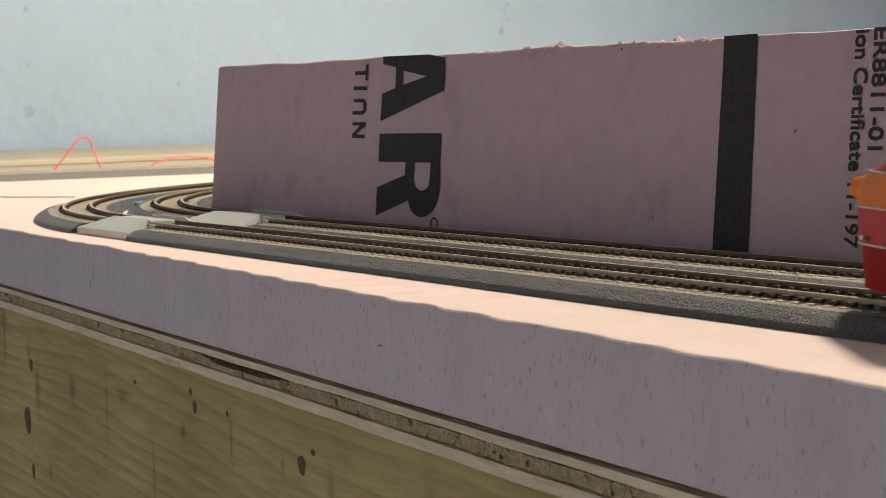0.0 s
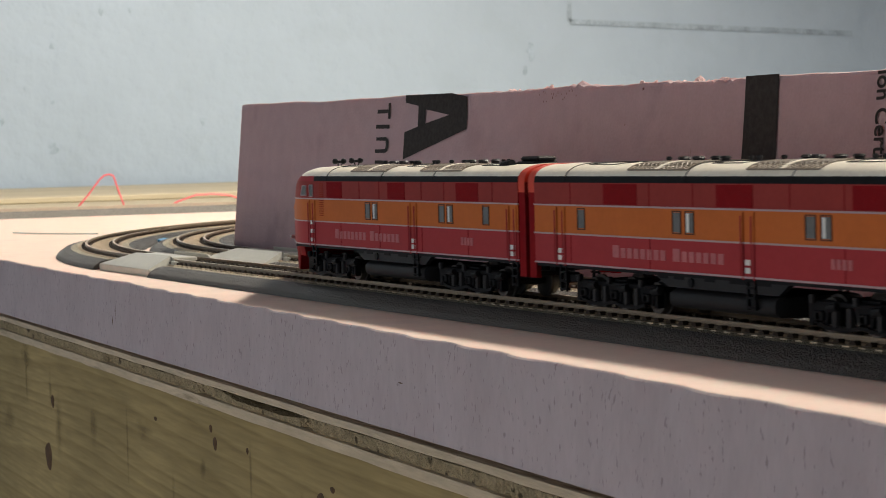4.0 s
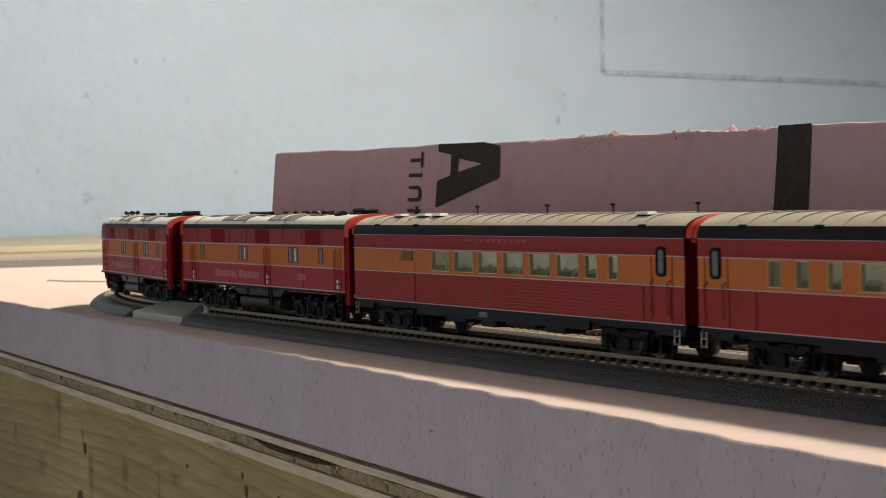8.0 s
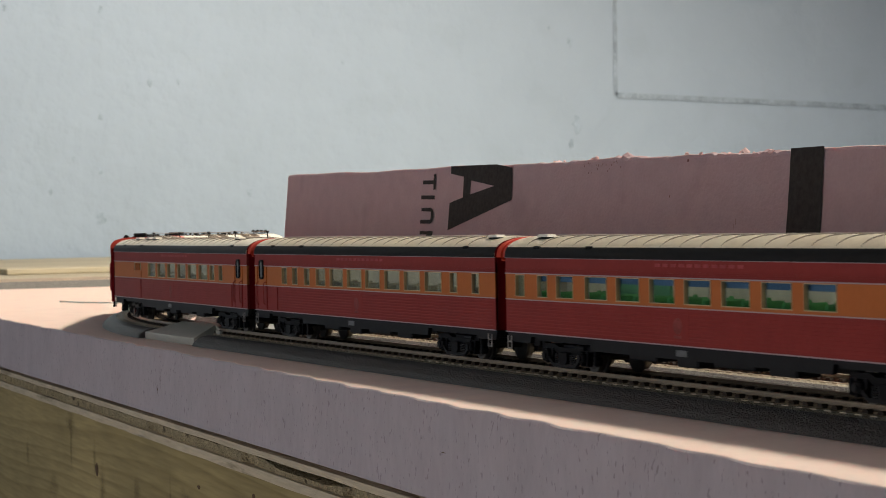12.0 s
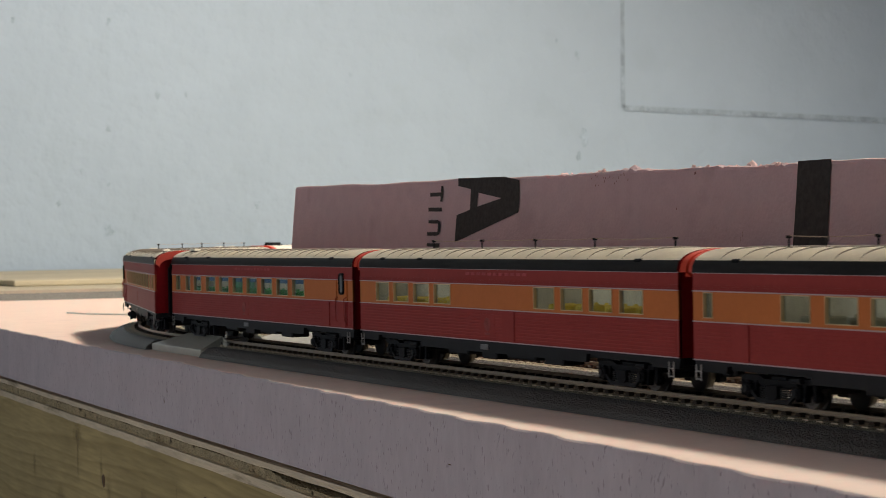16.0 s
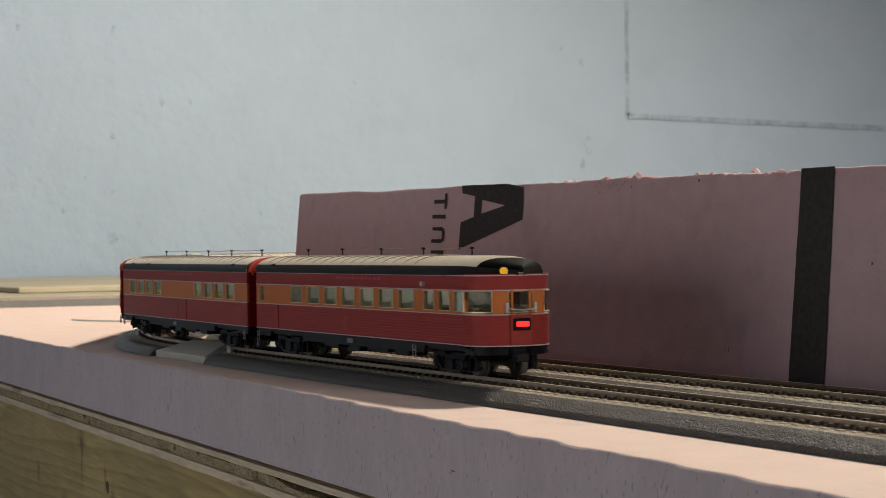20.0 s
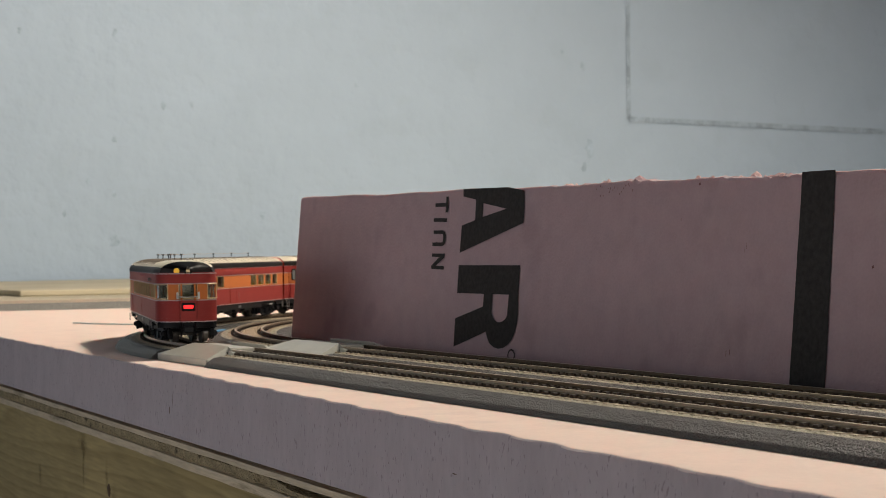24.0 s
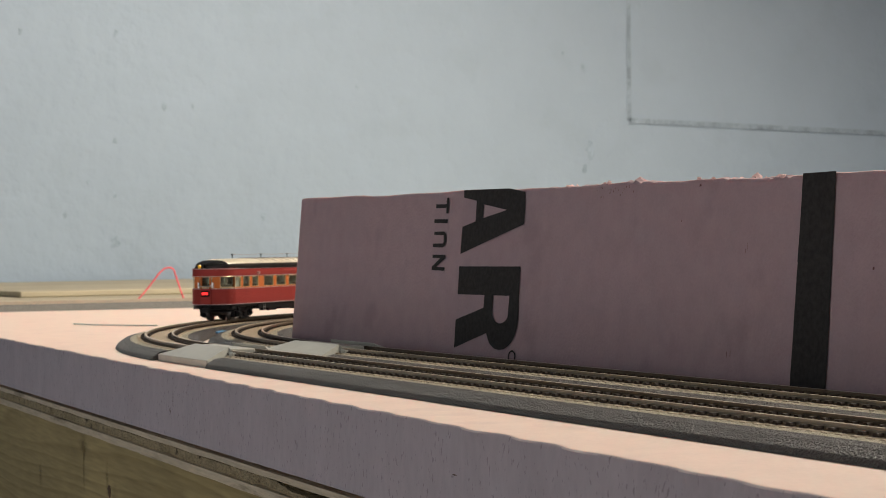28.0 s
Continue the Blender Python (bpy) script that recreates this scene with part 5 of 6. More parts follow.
def vestibule_door(veh, x):
    """A side door near a car's end: posts, tall dark-framed window, kick plate and grab rails."""
    for sg in (-1, 1):
        y0, y1 = sg * W, sg * (W + 0.00016)
        bm = B()
        for dx in (-0.0036, 0.0034):
            box(bm, x + dx, x + dx + 0.0002, *sorted((y0, y1)), Z0 + 0.0004, Z1)
            box(bm, x + dx, x + dx + 0.0002, *sorted((y0, y1)), Z1, Z2, mat=1)
        door = part("door", bm, [GRILLE, FRAME_RUST], veh, "side door outlined by thin seams")
        za, zb = Z1 + 0.0019, Z2 + 0.0014
        ring = [(x + 0.0013 * math.copysign(abs(math.cos(a)) ** 0.45, math.cos(a)), (za + zb) / 2 + (zb - za) / 2 * math.copysign(abs(math.sin(a)) ** 0.3, math.sin(a))) for a in [k * math.pi / 10 for k in range(20)]]
        fr = part("door_window", tube(B(), [(px, sg * (W + 0.0002), pz) for px, pz in ring + ring[:1]], 0.00034, 6), BLACK, door, "dark rounded window frame", True)
        bm = B()
        loft(bm, [[(px, sg * (W + d), pz) for px, pz in ring] for d in (-0.0001, 0.00022)])
        part("pane", bm, PANE_GREY, door, "grey window pane")
        part("kick_plate", box(B(), x - 0.0021, x + 0.0021, *sorted((y0, sg * (W + 0.0002))), Z0 + 0.0008, Z1 - 0.0012, 0.0001), MAROON, door, "plain dark red door panel")
        for dx in (-0.0028, 0.0028):
            part("grab_rail", tube(B(), [(x + dx, sg * W, Z0 + 0.0016), (x + dx, sg * (W + 0.0007), Z0 + 0.0020), (x + dx, sg * (W + 0.0007), Z1 + 0.0006), (x + dx, sg * W, Z1 + 0.0010)], 0.00015, 5), MAROON, door)


def round_end(veh):
    """The boat-tail end of the last car: curved bands, end door with window, glowing sign, rail and lamps."""
    h = 0.0695
    dp = 0.0080
    xr = h - dp

    def outline(z_scale=1.0, grow=0.0):
        pts = []
        for i in range(17):
            a = math.pi * (i / 16 - 0.5)
            c, s = math.cos(a), math.sin(a)
            pts.append((xr + (dp + grow) * abs(c) ** 0.95, (W + grow) * math.copysign(abs(s) ** 0.75, s)))
        return pts

    def band(name, za, zb, mt, grow=0.0, skip=(), label=""):
        o = outline(1, grow)
        inn = outline(1, grow - 0.0007)
        bm = B()
        run = []
        for i in range(17):
            run.append([(o[i][0], o[i][1], za), (o[i][0], o[i][1], zb), (inn[i][0], inn[i][1], zb), (inn[i][0], inn[i][1], za)])
            if i == 16 or i in skip:
                if len(run) > 1:
                    loft(bm, run)
                run = []
        return part(name, bm, mt, veh, label, True)

    band("end_skirt", Z0 - 0.0020, Z0, BLACK, -0.0006, label="black rounded end skirt")
    band("end_lower_band", Z0, Z1, MAROON, label="dark red curved car end")
    glassy = (0, 1, 2, 3, 4, 7, 8, 11, 12, 13, 14, 15)
    band("end_window_band", Z1, Z2, COACH_ORANGE, skip=glassy, label="orange curved window band")
    band("end_letterboard", Z2, Z3 + 0.0003, MAROON)
    for k in range(9):
        z = Z0 + 0.0006 + k * 0.0007
        band("end_flute", z, z + 0.0004, MAROON, 0.0002, skip=(7, 8))
    for z in (Z0, Z1, Z2, Z3):
        band("end_stripe", z - 0.00013, z + 0.00013, SILVER, 0.00018)
    o = outline(1, -0.0003)
    for grp in ((0, 1, 2, 3, 4), (7, 8), (11, 12, 13, 14, 15)):
        bm = B()
        for i in grp:
            bm.faces.new([bm.verts.new((o[j][0], o[j][1], z)) for j, z in ((i, Z1 + 0.0002), (i + 1, Z1 + 0.0002), (i + 1, Z2 - 0.0001), (i, Z2 - 0.0001))])
        bmesh.ops.solidify(bm, geom=bm.faces[:], thickness=0.0002)
        g = part("end_window", bm, GLASS, veh, "curved observation window")
        lo, hi = grp[0], grp[-1] + 1
        og = outline(1, 0.00016)
        loop_ = [(og[k][0], og[k][1], Z1 + 0.0005) for k in range(lo, hi + 1)] + [(og[k][0], og[k][1], Z2 - 0.0002) for k in range(hi, lo - 1, -1)]
        part("end_window_frame", tube(B(), loop_ + loop_[:1], 0.00020, 5), FRAME, g)
        g.visible_shadow = False
    xe = xr + dp
    part("end_door", box(B(), xe - 0.0002, xe + 0.0005, -0.0026, 0.0026, Z0 + 0.0002, Z1, 0.0001), MAROON, veh, "flat dark red end door")
    for a in ((-0.0024, -0.0019), (0.0019, 0.0024)):
        part("door_post", box(B(), xe - 0.0002, xe + 0.0004, a[0], a[1], Z1, Z2), COACH_ORANGE, veh)
    sign = part("tail_sign", box(B(), xe + 0.0005, xe + 0.0010, -0.0021, 0.0021, Z1 - 0.0034, Z1 - 0.0008, 0.0002), BLACK, veh, "black framed tail sign")
    part("sign_glow", box(B(), xe + 0.0010, xe + 0.0011, -0.0015, 0.0015, Z1 - 0.0026, Z1 - 0.0015), TAIL, sign, "glowing red tail sign")
    bm = B()
    tube(bm, [(xe + 0.0004, -0.0034, Z1 + 0.0016), (xe + 0.0016, -0.0030, Z1 + 0.0012), (xe + 0.0018, 0, Z1 + 0.0010), (xe + 0.0016, 0.0030, Z1 + 0.0012), (xe + 0.0004, 0.0034, Z1 + 0.0016)], 0.00022, 6)
    for y in (-0.0034, 0.0034):
        box(bm, xe - 0.0012, xe + 0.0006, y - 0.0003, y + 0.0003, Z1 + 0.0004, Z1 + 0.0026)
    part("end_rail", bm, CHROME, veh, "bright metal rail across the end door")
    bm = B()
    cyl(bm, (xe - 0.0050, -0.0022, Z3 + 0.0010), (xe - 0.0010, -0.0034, Z3 + 0.0009), 0.0010, 0.0011, 14)
    lampb = part("roof_lamp", bm, BLACK, veh, "round roof-end lamp")
    part("lamp_lens", cyl(B(), (xe - 0.0010, -0.0034, Z3 + 0.0009), (xe - 0.0006, -0.0036, Z3 + 0.0009), 0.0009, n=14), MARKER, lampb, "yellow glowing lens")
    for sg in (-1, 1):
        bm = B()
        cyl(bm, (0.0405, sg * W, Z2 + 0.0012), (0.0405, sg * (W + 0.0010), Z2 + 0.0012), 0.0006, n=10)
        cyl(bm, (0.0400, sg * (W + 0.0006), Z2 + 0.0012), (0.0412, sg * (W + 0.0006), Z2 + 0.0012), 0.0005, n=8)
        part("marker_lamp", bm, CHROME, veh, "small bright marker lamp")
    coupler(veh, xe - 0.003, 1)
    bm = B()
    for y in (-0.0022, 0.0022):
        tube(bm, [(xe - 0.001, y, 0.0066), (xe + 0.0012, y, 0.0048), (xe + 0.0006, y * 1.1, 0.0022)], 0.0004, 6)
    part("air_hose", bm, BLACK, veh)


# ---------------------------------------------------------------- locomotives
LZ0, LZ1, LZ2, LZ3, LZ4, LZ5 = 0.0079, 0.0137, 0.0191, 0.0233, 0.0245, 0.0269


def loco(name, label, ln, cab, win_x, grilles, doors, text_at, number_at):
    veh = empty(name, pose(0, 0, 0), label, "locomotive", "train vehicles")
    h = ln / 2
    nose = 0.030 if cab else 0.0


    def half_width(u):
        if not cab or u > 0.0185:
            return W
        keys = [(-0.0065, 0.0002), (-0.0060, 0.0016), (-0.0035, 0.0032), (-0.0003, 0.0046), (0.0032, 0.0059), (0.0070, 0.0073), (0.0110, 0.0086), (0.0150, 0.0094), (0.0185, W)]
        for (a, wa), (b, wb) in zip(keys, keys[1:]):
            if u <= b:
                return wa + (wb - wa) * (u - a) / (b - a)
        return W

    def top(u):
        if not cab or u > nose:
            return LZ5
        keys = [(-0.0065, 0.0150), (-0.0060, 0.0170), (-0.0045, 0.0184), (-0.0022, 0.0194), (0.0, 0.0199), (0.003, 0.0206), (0.0050, 0.0209), (0.0066, 0.0213), (0.0080, 0.0230), (0.0095, 0.0244), (0.0122, 0.0257), (0.0155, 0.0264), (0.0195, 0.0268), (0.025, LZ5), (0.030, LZ5)]
        for (a, za), (b, zb) in zip(keys, keys[1:]):
            if u <= b:
                return za + (zb - za) * (u - a) / (b - a)
        return LZ5

    us = [-0.0065, -0.0060, -0.0053, -0.0045, -0.0035, -0.0022, -0.0010, 0.0, 0.001, 0.002, 0.003, 0.0045, 0.0055, 0.0066, 0.0073, 0.0080, 0.0087, 0.0095, 0.0108, 0.0122, 0.0138, 0.0155, 0.0175, 0.0195, 0.0225, 0.025, 0.0275, 0.030] if cab else [0, 0.004]
    us += [nose + 0.004 + (ln - nose - 0.004) * i / 10 for i in range(11)]
    bands = (("lower_side", LZ0, LZ1, RED), ("orange_band", LZ1, LZ2, ORANGE), ("upper_side", LZ2, LZ3, MAROON), ("roof_edge", LZ3, LZ4, BLACK), ("roof", LZ4, LZ5 + 0.001, ROOF))

    def section(u):
        """Half profile up one side to the crown: (y, z)."""
        w, t = half_width(u), top(u)
        zs = min(LZ3, t - 0.0036)
        pts = [(w, LZ0 + (zs - LZ0) * k / 8) for k in range(9)]
        for k in range(1, 9):
            a = math.pi / 2 * k / 8
            pts.append((w * math.cos(a) ** 0.62 if k < 8 else 0.0, zs + (t - zs) * math.sin(a) ** 0.8))
        return pts

    def at(u, z):
        """Half width of the hull at station u and height z."""
        pts = section(u)
        for (ya, za), (yb, zb) in zip(pts, pts[1:]):
            if za <= z <= zb and zb > za:
                return ya + (yb - ya) * (z - za) / (zb - za)
        return 0.0 if z > pts[-1][1] else pts[0][0]

    for nm, za, zb, mt in bands:
        for sg in (-1, 1):
            bm = B()
            rings = []
            for u in us:
                t = top(u)
                a, b = min(za, t), min(zb, t)
                ring = []
                nsub = 6 if nm in ("roof", "upper_side", "orange_band") else 3
                for k in range(nsub + 1):
                    z = a + (b - a) * (k / nsub) ** (0.6 if nm == "roof" else 1)
                    y = at(u, z) if z < t - 1e-7 else 0.0
                    if nm == "roof" and k == nsub:
                        z, y = t, 0.0
                    ring.append((u - h, sg * y, z))
                rings.append(ring)
            loft(bm, rings, closed=False)
            bmesh.ops.remove_doubles(bm, verts=bm.verts[:], dist=1e-6)
            if cab:
                for f in bm.faces:
                    c = f.calc_center_median()
                    if nm in ("roof", "roof_edge") and c.x + h < (0.024 if nm == "roof_edge" else 0.0160):
                        f.material_index = 1
            ob = part(nm, bm, [mt, RED] if cab else mt, veh, "", True)
    # end walls, floor, hoods
    for x, sg in (((h, 1),) if cab else ((-h, -1), (h, 1))):
        bm = B()
        pts = section(ln - 0.001)
        ring = [(-y, z) for y, z in pts] + [(y, z) for y, z in pts[::-1][1:]]
        loft(bm, [[(x, y * 0.995, z - 0.0001) for y, z in ring], [(x - sg * 0.0006, y * 0.995, z - 0.0001) for y, z in ring]])
        part("end_wall", bm, GRILLE, veh, "dark red end wall")
        bm = B()
        pr = pts[7:]
        prof = [(-y, z) for y, z in pr] + [(y, z) for y, z in pr[::-1][1:]]
        o1 = [bm.verts.new((x + sg * 0.0026, y * 0.99, z)) for y, z in prof]
        o2 = [bm.verts.new((x - sg * 0.0002, y * 0.99, z)) for y, z in prof]
        i1 = [bm.verts.new((x + sg * 0.0026, y * 0.90, z - 0.0011)) for y, z in prof]
        i2 = [bm.verts.new((x - sg * 0.0002, y * 0.90, z - 0.0011)) for y, z in prof]
        for i in range(len(prof) - 1):
            for p, q in ((o1, o2), (i1, i2), (o1, i1), (o2, i2)):
                bm.faces.new((p[i], p[i + 1], q[i + 1], q[i]))
        part("end_hood", bm, DIAPH, veh, "orange-red end hood", True)
        bm = B()
        for sy in (-1, 1):
            box(bm, *sorted((x, x + sg * 0.0026)), *sorted((sy * (W - 0.0002), sy * (W - 0.0012))), LZ0 - 0.003, LZ3)
        part("end_hood", bm, GRILLE, veh, "dark red gangway side sheet")
        bm = B()
        for a in range(3):
            xx = x + sg * (0.0003 + 0.0008 * a)
            loft(bm, [[(xx + d * sg, y, z) for y, z in ((-0.0052, 0.006), (-0.0052, 0.0215), (0.0052, 0.0215), (0.0052, 0.006))] for d in (0, 0.0005)])
        part("gangway", bm, BLACK, veh)
    fl = nose * 0.4
    part("floor_pan", box(B(), -h + fl, h, -W + 0.0008, W - 0.0008, LZ0 - 0.0004, LZ0 + 0.0003), BLACK, veh)
    # thin silver stripes along the band edges
    for z in (LZ0 + 0.0002, LZ1, LZ2):
        for sg in (-1, 1):
            bm = B()
            rings = []
            for u in us:
                if cab and u < -0.0062:
                    continue
                y = at(u, z)
                rings.append([(u - h, sg * (y + 0.00016), z - 0.00015), (u - h, sg * (y + 0.00016), z + 0.00015), (u - h, sg * (y - 0.0002), z + 0.00015), (u - h, sg * (y - 0.0002), z - 0.00015)])
            loft(bm, rings)
            part("stripe", bm, SILVER, veh, "thin silver stripe")
    # square-framed side windows
    for x in win_x:
        for sg in (-1, 1):
            bm = B()
            for a in ((0, 0.0028, 0, 0.00018), (0, 0.0028, 0.00382, 0.0040), (0, 0.00018, 0.00018, 0.00382), (0.00262, 0.0028, 0.00018, 0.00382)):
                box(bm, x - h + a[0], x - h + a[1], *sorted((sg * (W - 0.0003), sg * (W + 0.00015))), LZ1 + 0.0009 + a[2], LZ1 + 0.0009 + a[3])
            wn = part("window", bm, FRAME_DARK, veh, "narrow window in a dark frame")
            part("pane", box(B(), x - h + 0.0003, x - h + 0.0025, *sorted((sg * (W - 0.0002), sg * (W + 0.00008))), LZ1 + 0.0012, LZ1 + 0.0046), PANE_GREY, wn, "grey window pane")
            # Light showing through the second pane of a pair, drawn as a pale strip.
            if any(abs(x - o - 0.0040) < 0.0003 for o in win_x):
                part("blind", box(B(), x - h + 0.0004, x - h + 0.0013, *sorted((sg * (W - 0.0001), sg * (W + 0.00012))), LZ1 + 0.0013, LZ1 + 0.0045), PALE, wn, "pale strip drawn for light through the pane")
    for x, w in grilles:
        for sg in (-1, 1):
            bm = B()
            box(bm, x - h, x - h + w, *sorted((sg * W, sg * (W + 0.00008))), LZ2 + 0.0003, LZ3 - 0.0002)
            for k in range(18):
                z = LZ2 + 0.0005 + k * 0.0002
                box(bm, x - h, x - h + w, *sorted((sg * W, sg * (W + 0.00011))), z, z + 0.00008)
            part("air_grille", bm, GRILLE, veh, "dark red louvred air grille")
    # panel joints
    bm = B()
    for k in range(1, 9):
        x = -h + nose + (ln - nose) * k / 9
        for sg in (-1, 1):
            box(bm, x, x + 0.00016, *sorted((sg * (W - 0.0001), sg * (W + 0.00007))), LZ2, LZ3)
            if k % 2:
                box(bm, x, x + 0.00016, *sorted((sg * (W - 0.0001), sg * (W + 0.00007))), LZ0, LZ1)
    part("panel_joint", bm, GRILLE, veh)
    # side doors with rails and steps
    for x in doors:
        for sg in (-1, 1):
            bm = B()
            for dx in (0.0, 0.0031):
                box(bm, x - h + dx, x - h + dx + 0.0003, *sorted((sg * W, sg * (W + 0.00022))), LZ0 - 0.0002, LZ1)
                box(bm, x - h + dx, x - h + dx + 0.0003, *sorted((sg * W, sg * (W + 0.00022))), LZ1, LZ2 - 0.0004, mat=1)
            d = part("door", bm, [RED, ORANGE], veh, "side door between its posts")
            bm = B()
            for dx in (0.0002, 0.0031):
                tube(bm, [(x - h + dx, sg * (W + 0.0006), LZ0 + 0.0006), (x - h + dx, sg * (W + 0.0006), LZ2 - 0.001)], 0.00013, 5)
            part("handrail", bm, RED, d)
            bm = B()
            for z in (LZ0 + 0.0009, LZ0 + 0.0022) if not cab or x > 0.03 else (LZ0 + 0.0009, LZ0 + 0.0030, LZ0 + 0.0050):
                box(bm, x - h + 0.0009, x - h + 0.0024, *sorted((sg * W, sg * (W + 0.0003))), z, z + 0.0009)
            part("step", bm, PALE, d, "pale step")
            bm = B()
            for z in (0.0030, 0.0046, 0.0062):
                box(bm, x - h + 0.0004, x - h + 0.0028, *sorted((sg * (W - 0.0012), sg * (W - 0.0002))), z, z + 0.0004)
            for dx in (0.0004, 0.0025):
                box(bm, x - h + dx, x - h + dx + 0.0004, *sorted((sg * (W - 0.0008), sg * (W - 0.0003))), 0.0028, LZ0)
            part("ladder", bm, BLACK, d)
    # bars in place of the lettering on the side
    for sg in (-1, 1):
        bm = B()
        xx = text_at - h
        for k, word in enumerate((8, 7)):
            for i in range(word):
                wd, hg = (0.0024, 0.0022) if i == 0 else (0.0018, 0.0018)
                box(bm, xx, xx + wd - 0.0002, *sorted((sg * W, sg * (W + 0.00006))), LZ0 + 0.0020, LZ0 + 0.0020 + hg)
                xx += wd + 0.0004
            xx += 0.0018
        part("lettering", bm, LETTER, veh, "pale lettering on the red side")
        bm = B()
        for i in range(4):
            box(bm, number_at - h + i * 0.0014, number_at - h + i * 0.0014 + 0.0010, *sorted((sg * W, sg * (W + 0.0001))), LZ0 + 0.0024, LZ0 + 0.0040)
        part("number", bm, LETTER, veh, "pale number bars on the red side")
    # roof: fan grilles, hatches, bolts
    for x in (0.0455, 0.0825) if cab else (0.0330, 0.0700):
        x0 = x - h
        pts = section(ln * 0.5)[8:]

        def roof_z(y):
            for (ya, za), (yb, zb) in zip(pts, pts[1:]):
                if yb <= y <= ya:
                    return za + (zb - za) * (ya - y) / max(1e-9, ya - yb)
            return LZ5

        ys = [0.0020 + 0.0067 * i / 6 for i in range(7)]
        for sy in (-1, 1):
            bm = B()
            loft(bm, [[(x0 + e_ * 0.0195, sy * y, roof_z(y) + 0.00008) for y in ys] + [(x0 + e_ * 0.0195, sy * y, roof_z(y) - 0.0003) for y in ys[::-1]] for e_ in (0, 1)])
            g = part("roof_grille", bm, MESHBAR, veh, "tan grille panel in the roof")
            bm = B()
            for xx, wv in ((x0, 0.00015), (x0 + 0.0195, 0.00015)):
                loft(bm, [[(xx - wv, sy * y, roof_z(y) + 0.00024) for y in ys] + [(xx - wv, sy * y, roof_z(y)) for y in ys[::-1]], [(xx + wv, sy * y, roof_z(y) + 0.00024) for y in ys] + [(xx + wv, sy * y, roof_z(y)) for y in ys[::-1]]])
            xm = x0 + 0.0195 / 2
            bar = B()
            loft(bar, [[(xm + e_ * 0.0006, sy * y, roof_z(y) + 0.0003) for y in ys] + [(xm + e_ * 0.0006, sy * y, roof_z(y)) for y in ys[::-1]] for e_ in (-1, 1)])
            part("grille_bar", bar, ROOF, g)
            for y in (ys[0], ys[-1]):
                tube(bm, [(x0, sy * y, roof_z(y) + 0.0001), (x0 + 0.0195, sy * y, roof_z(y) + 0.0001)], 0.00014, 4)
            # diagonal wire lattice
            for k in range(-4, 13):
                for way in (-1, 1):
                    pts_ = []
                    for q in range(7):
                        xq = x0 + (k + (q if way > 0 else 6 - q)) * 0.0195 / 14 + 0.0007
                        if x0 <= xq <= x0 + 0.0195:
                            pts_.append((xq, sy * ys[q], roof_z(ys[q]) + 0.00014))
                    if len(pts_) > 1:
                        tube(bm, pts_, 0.00010, 3)
            part("grille_mesh", bm, SEAM, g, "brown diagonal wire mesh")
    for x in (0.033, 0.0640, 0.0905) if cab else (0.012, 0.0530, 0.0835):
        pr = section(ln * 0.5)[8:]
        ring = [(sy_ * y, z + 0.00003) for sy_, seq in ((-1, pr), (1, pr[::-1])) for y, z in seq]
        part("roof_joint", tube(B(), [(x - h, y, z) for y, z in ring], 0.00010, 4), CHASSIS, veh)
    # thin-lined hatches and round caps along the crown
    for x, wd in ((0.0335, 0.0090), (0.0705, 0.0085), (0.1065, 0.0090)) if cab else ((0.0150, 0.0100), (0.0560, 0.0090), (0.0930, 0.0090)):
        for sy in (-1, 1):
            loop_ = [(x - h, sy * 0.0014), (x - h, sy * 0.0060), (x - h + wd, sy * 0.0060), (x - h + wd, sy * 0.0014)]
            part("roof_hatch", tube(B(), [(px, py, roof_z(abs(py)) + 0.00005) for px, py in loop_ + loop_[:1]], 0.00011, 4), CHASSIS, veh, "thin outlined roof hatch")
    for k, (x, r) in enumerate(((0.0456, 0.0006), (0.0516, 0.0013), (0.0545, 0.0013), (0.0606, 0.0010), (0.0646, 0.0010), (0.0706, 0.0005), (0.0736, 0.0006), (0.0816, 0.0006), (0.0866, 0.0013), (0.0900, 0.0013), (0.0966, 0.0013), (0.1000, 0.0011), (0.1046, 0.0005), (0.1080, 0.0005))):
        x = x - h if cab else (x - 0.0125) - h
        y = (0.0, -0.0006, 0.0005)[k % 3]
        bm = B()
        cyl(bm, (x, y, LZ5 - 0.0004), (x, y, LZ5 + 0.0005), r * 0.8, r * 0.8, 12)
        cyl(bm, (x, y, LZ5 + 0.0005), (x, y, LZ5 + 0.0009), r * 1.1, r * 0.7, 12)
        part("roof_fitting", bm, BLACK if r > 0.0009 else CHASSIS, veh, "small round cap on the roof")
    x = h - 0.013
    bm = B()
    box(bm, x, x + 0.0075, -0.0028, 0.0028, LZ5 - 0.0006, LZ5 + 0.0004, 0.0003)
    box(bm, x + 0.0004, x + 0.0078, -0.0022, 0.0022, LZ5 + 0.0004, LZ5 + 0.0014, 0.0004)
    part("boiler_stack", bm, BLACK, veh, "black roof boiler stack")
    part("exhaust_hood", cyl(B(), (x - 0.001, -0.0052, LZ5 - 0.0006), (x + 0.0026, -0.0052, LZ5 + 0.0000), 0.0012, 0.0009, 10), BLACK, veh)
    # fuel tank and equipment between the trucks
    xt = 0.004 if cab else 0.0
    bm = B()
    ring = [(0.0087 * math.copysign(abs(math.cos(a)) ** 0.35, math.cos(a)), 0.0034 + 0.0019 * math.copysign(abs(math.sin(a)) ** 0.6, math.sin(a))) for a in [k * math.pi / 12 for k in range(24)]]
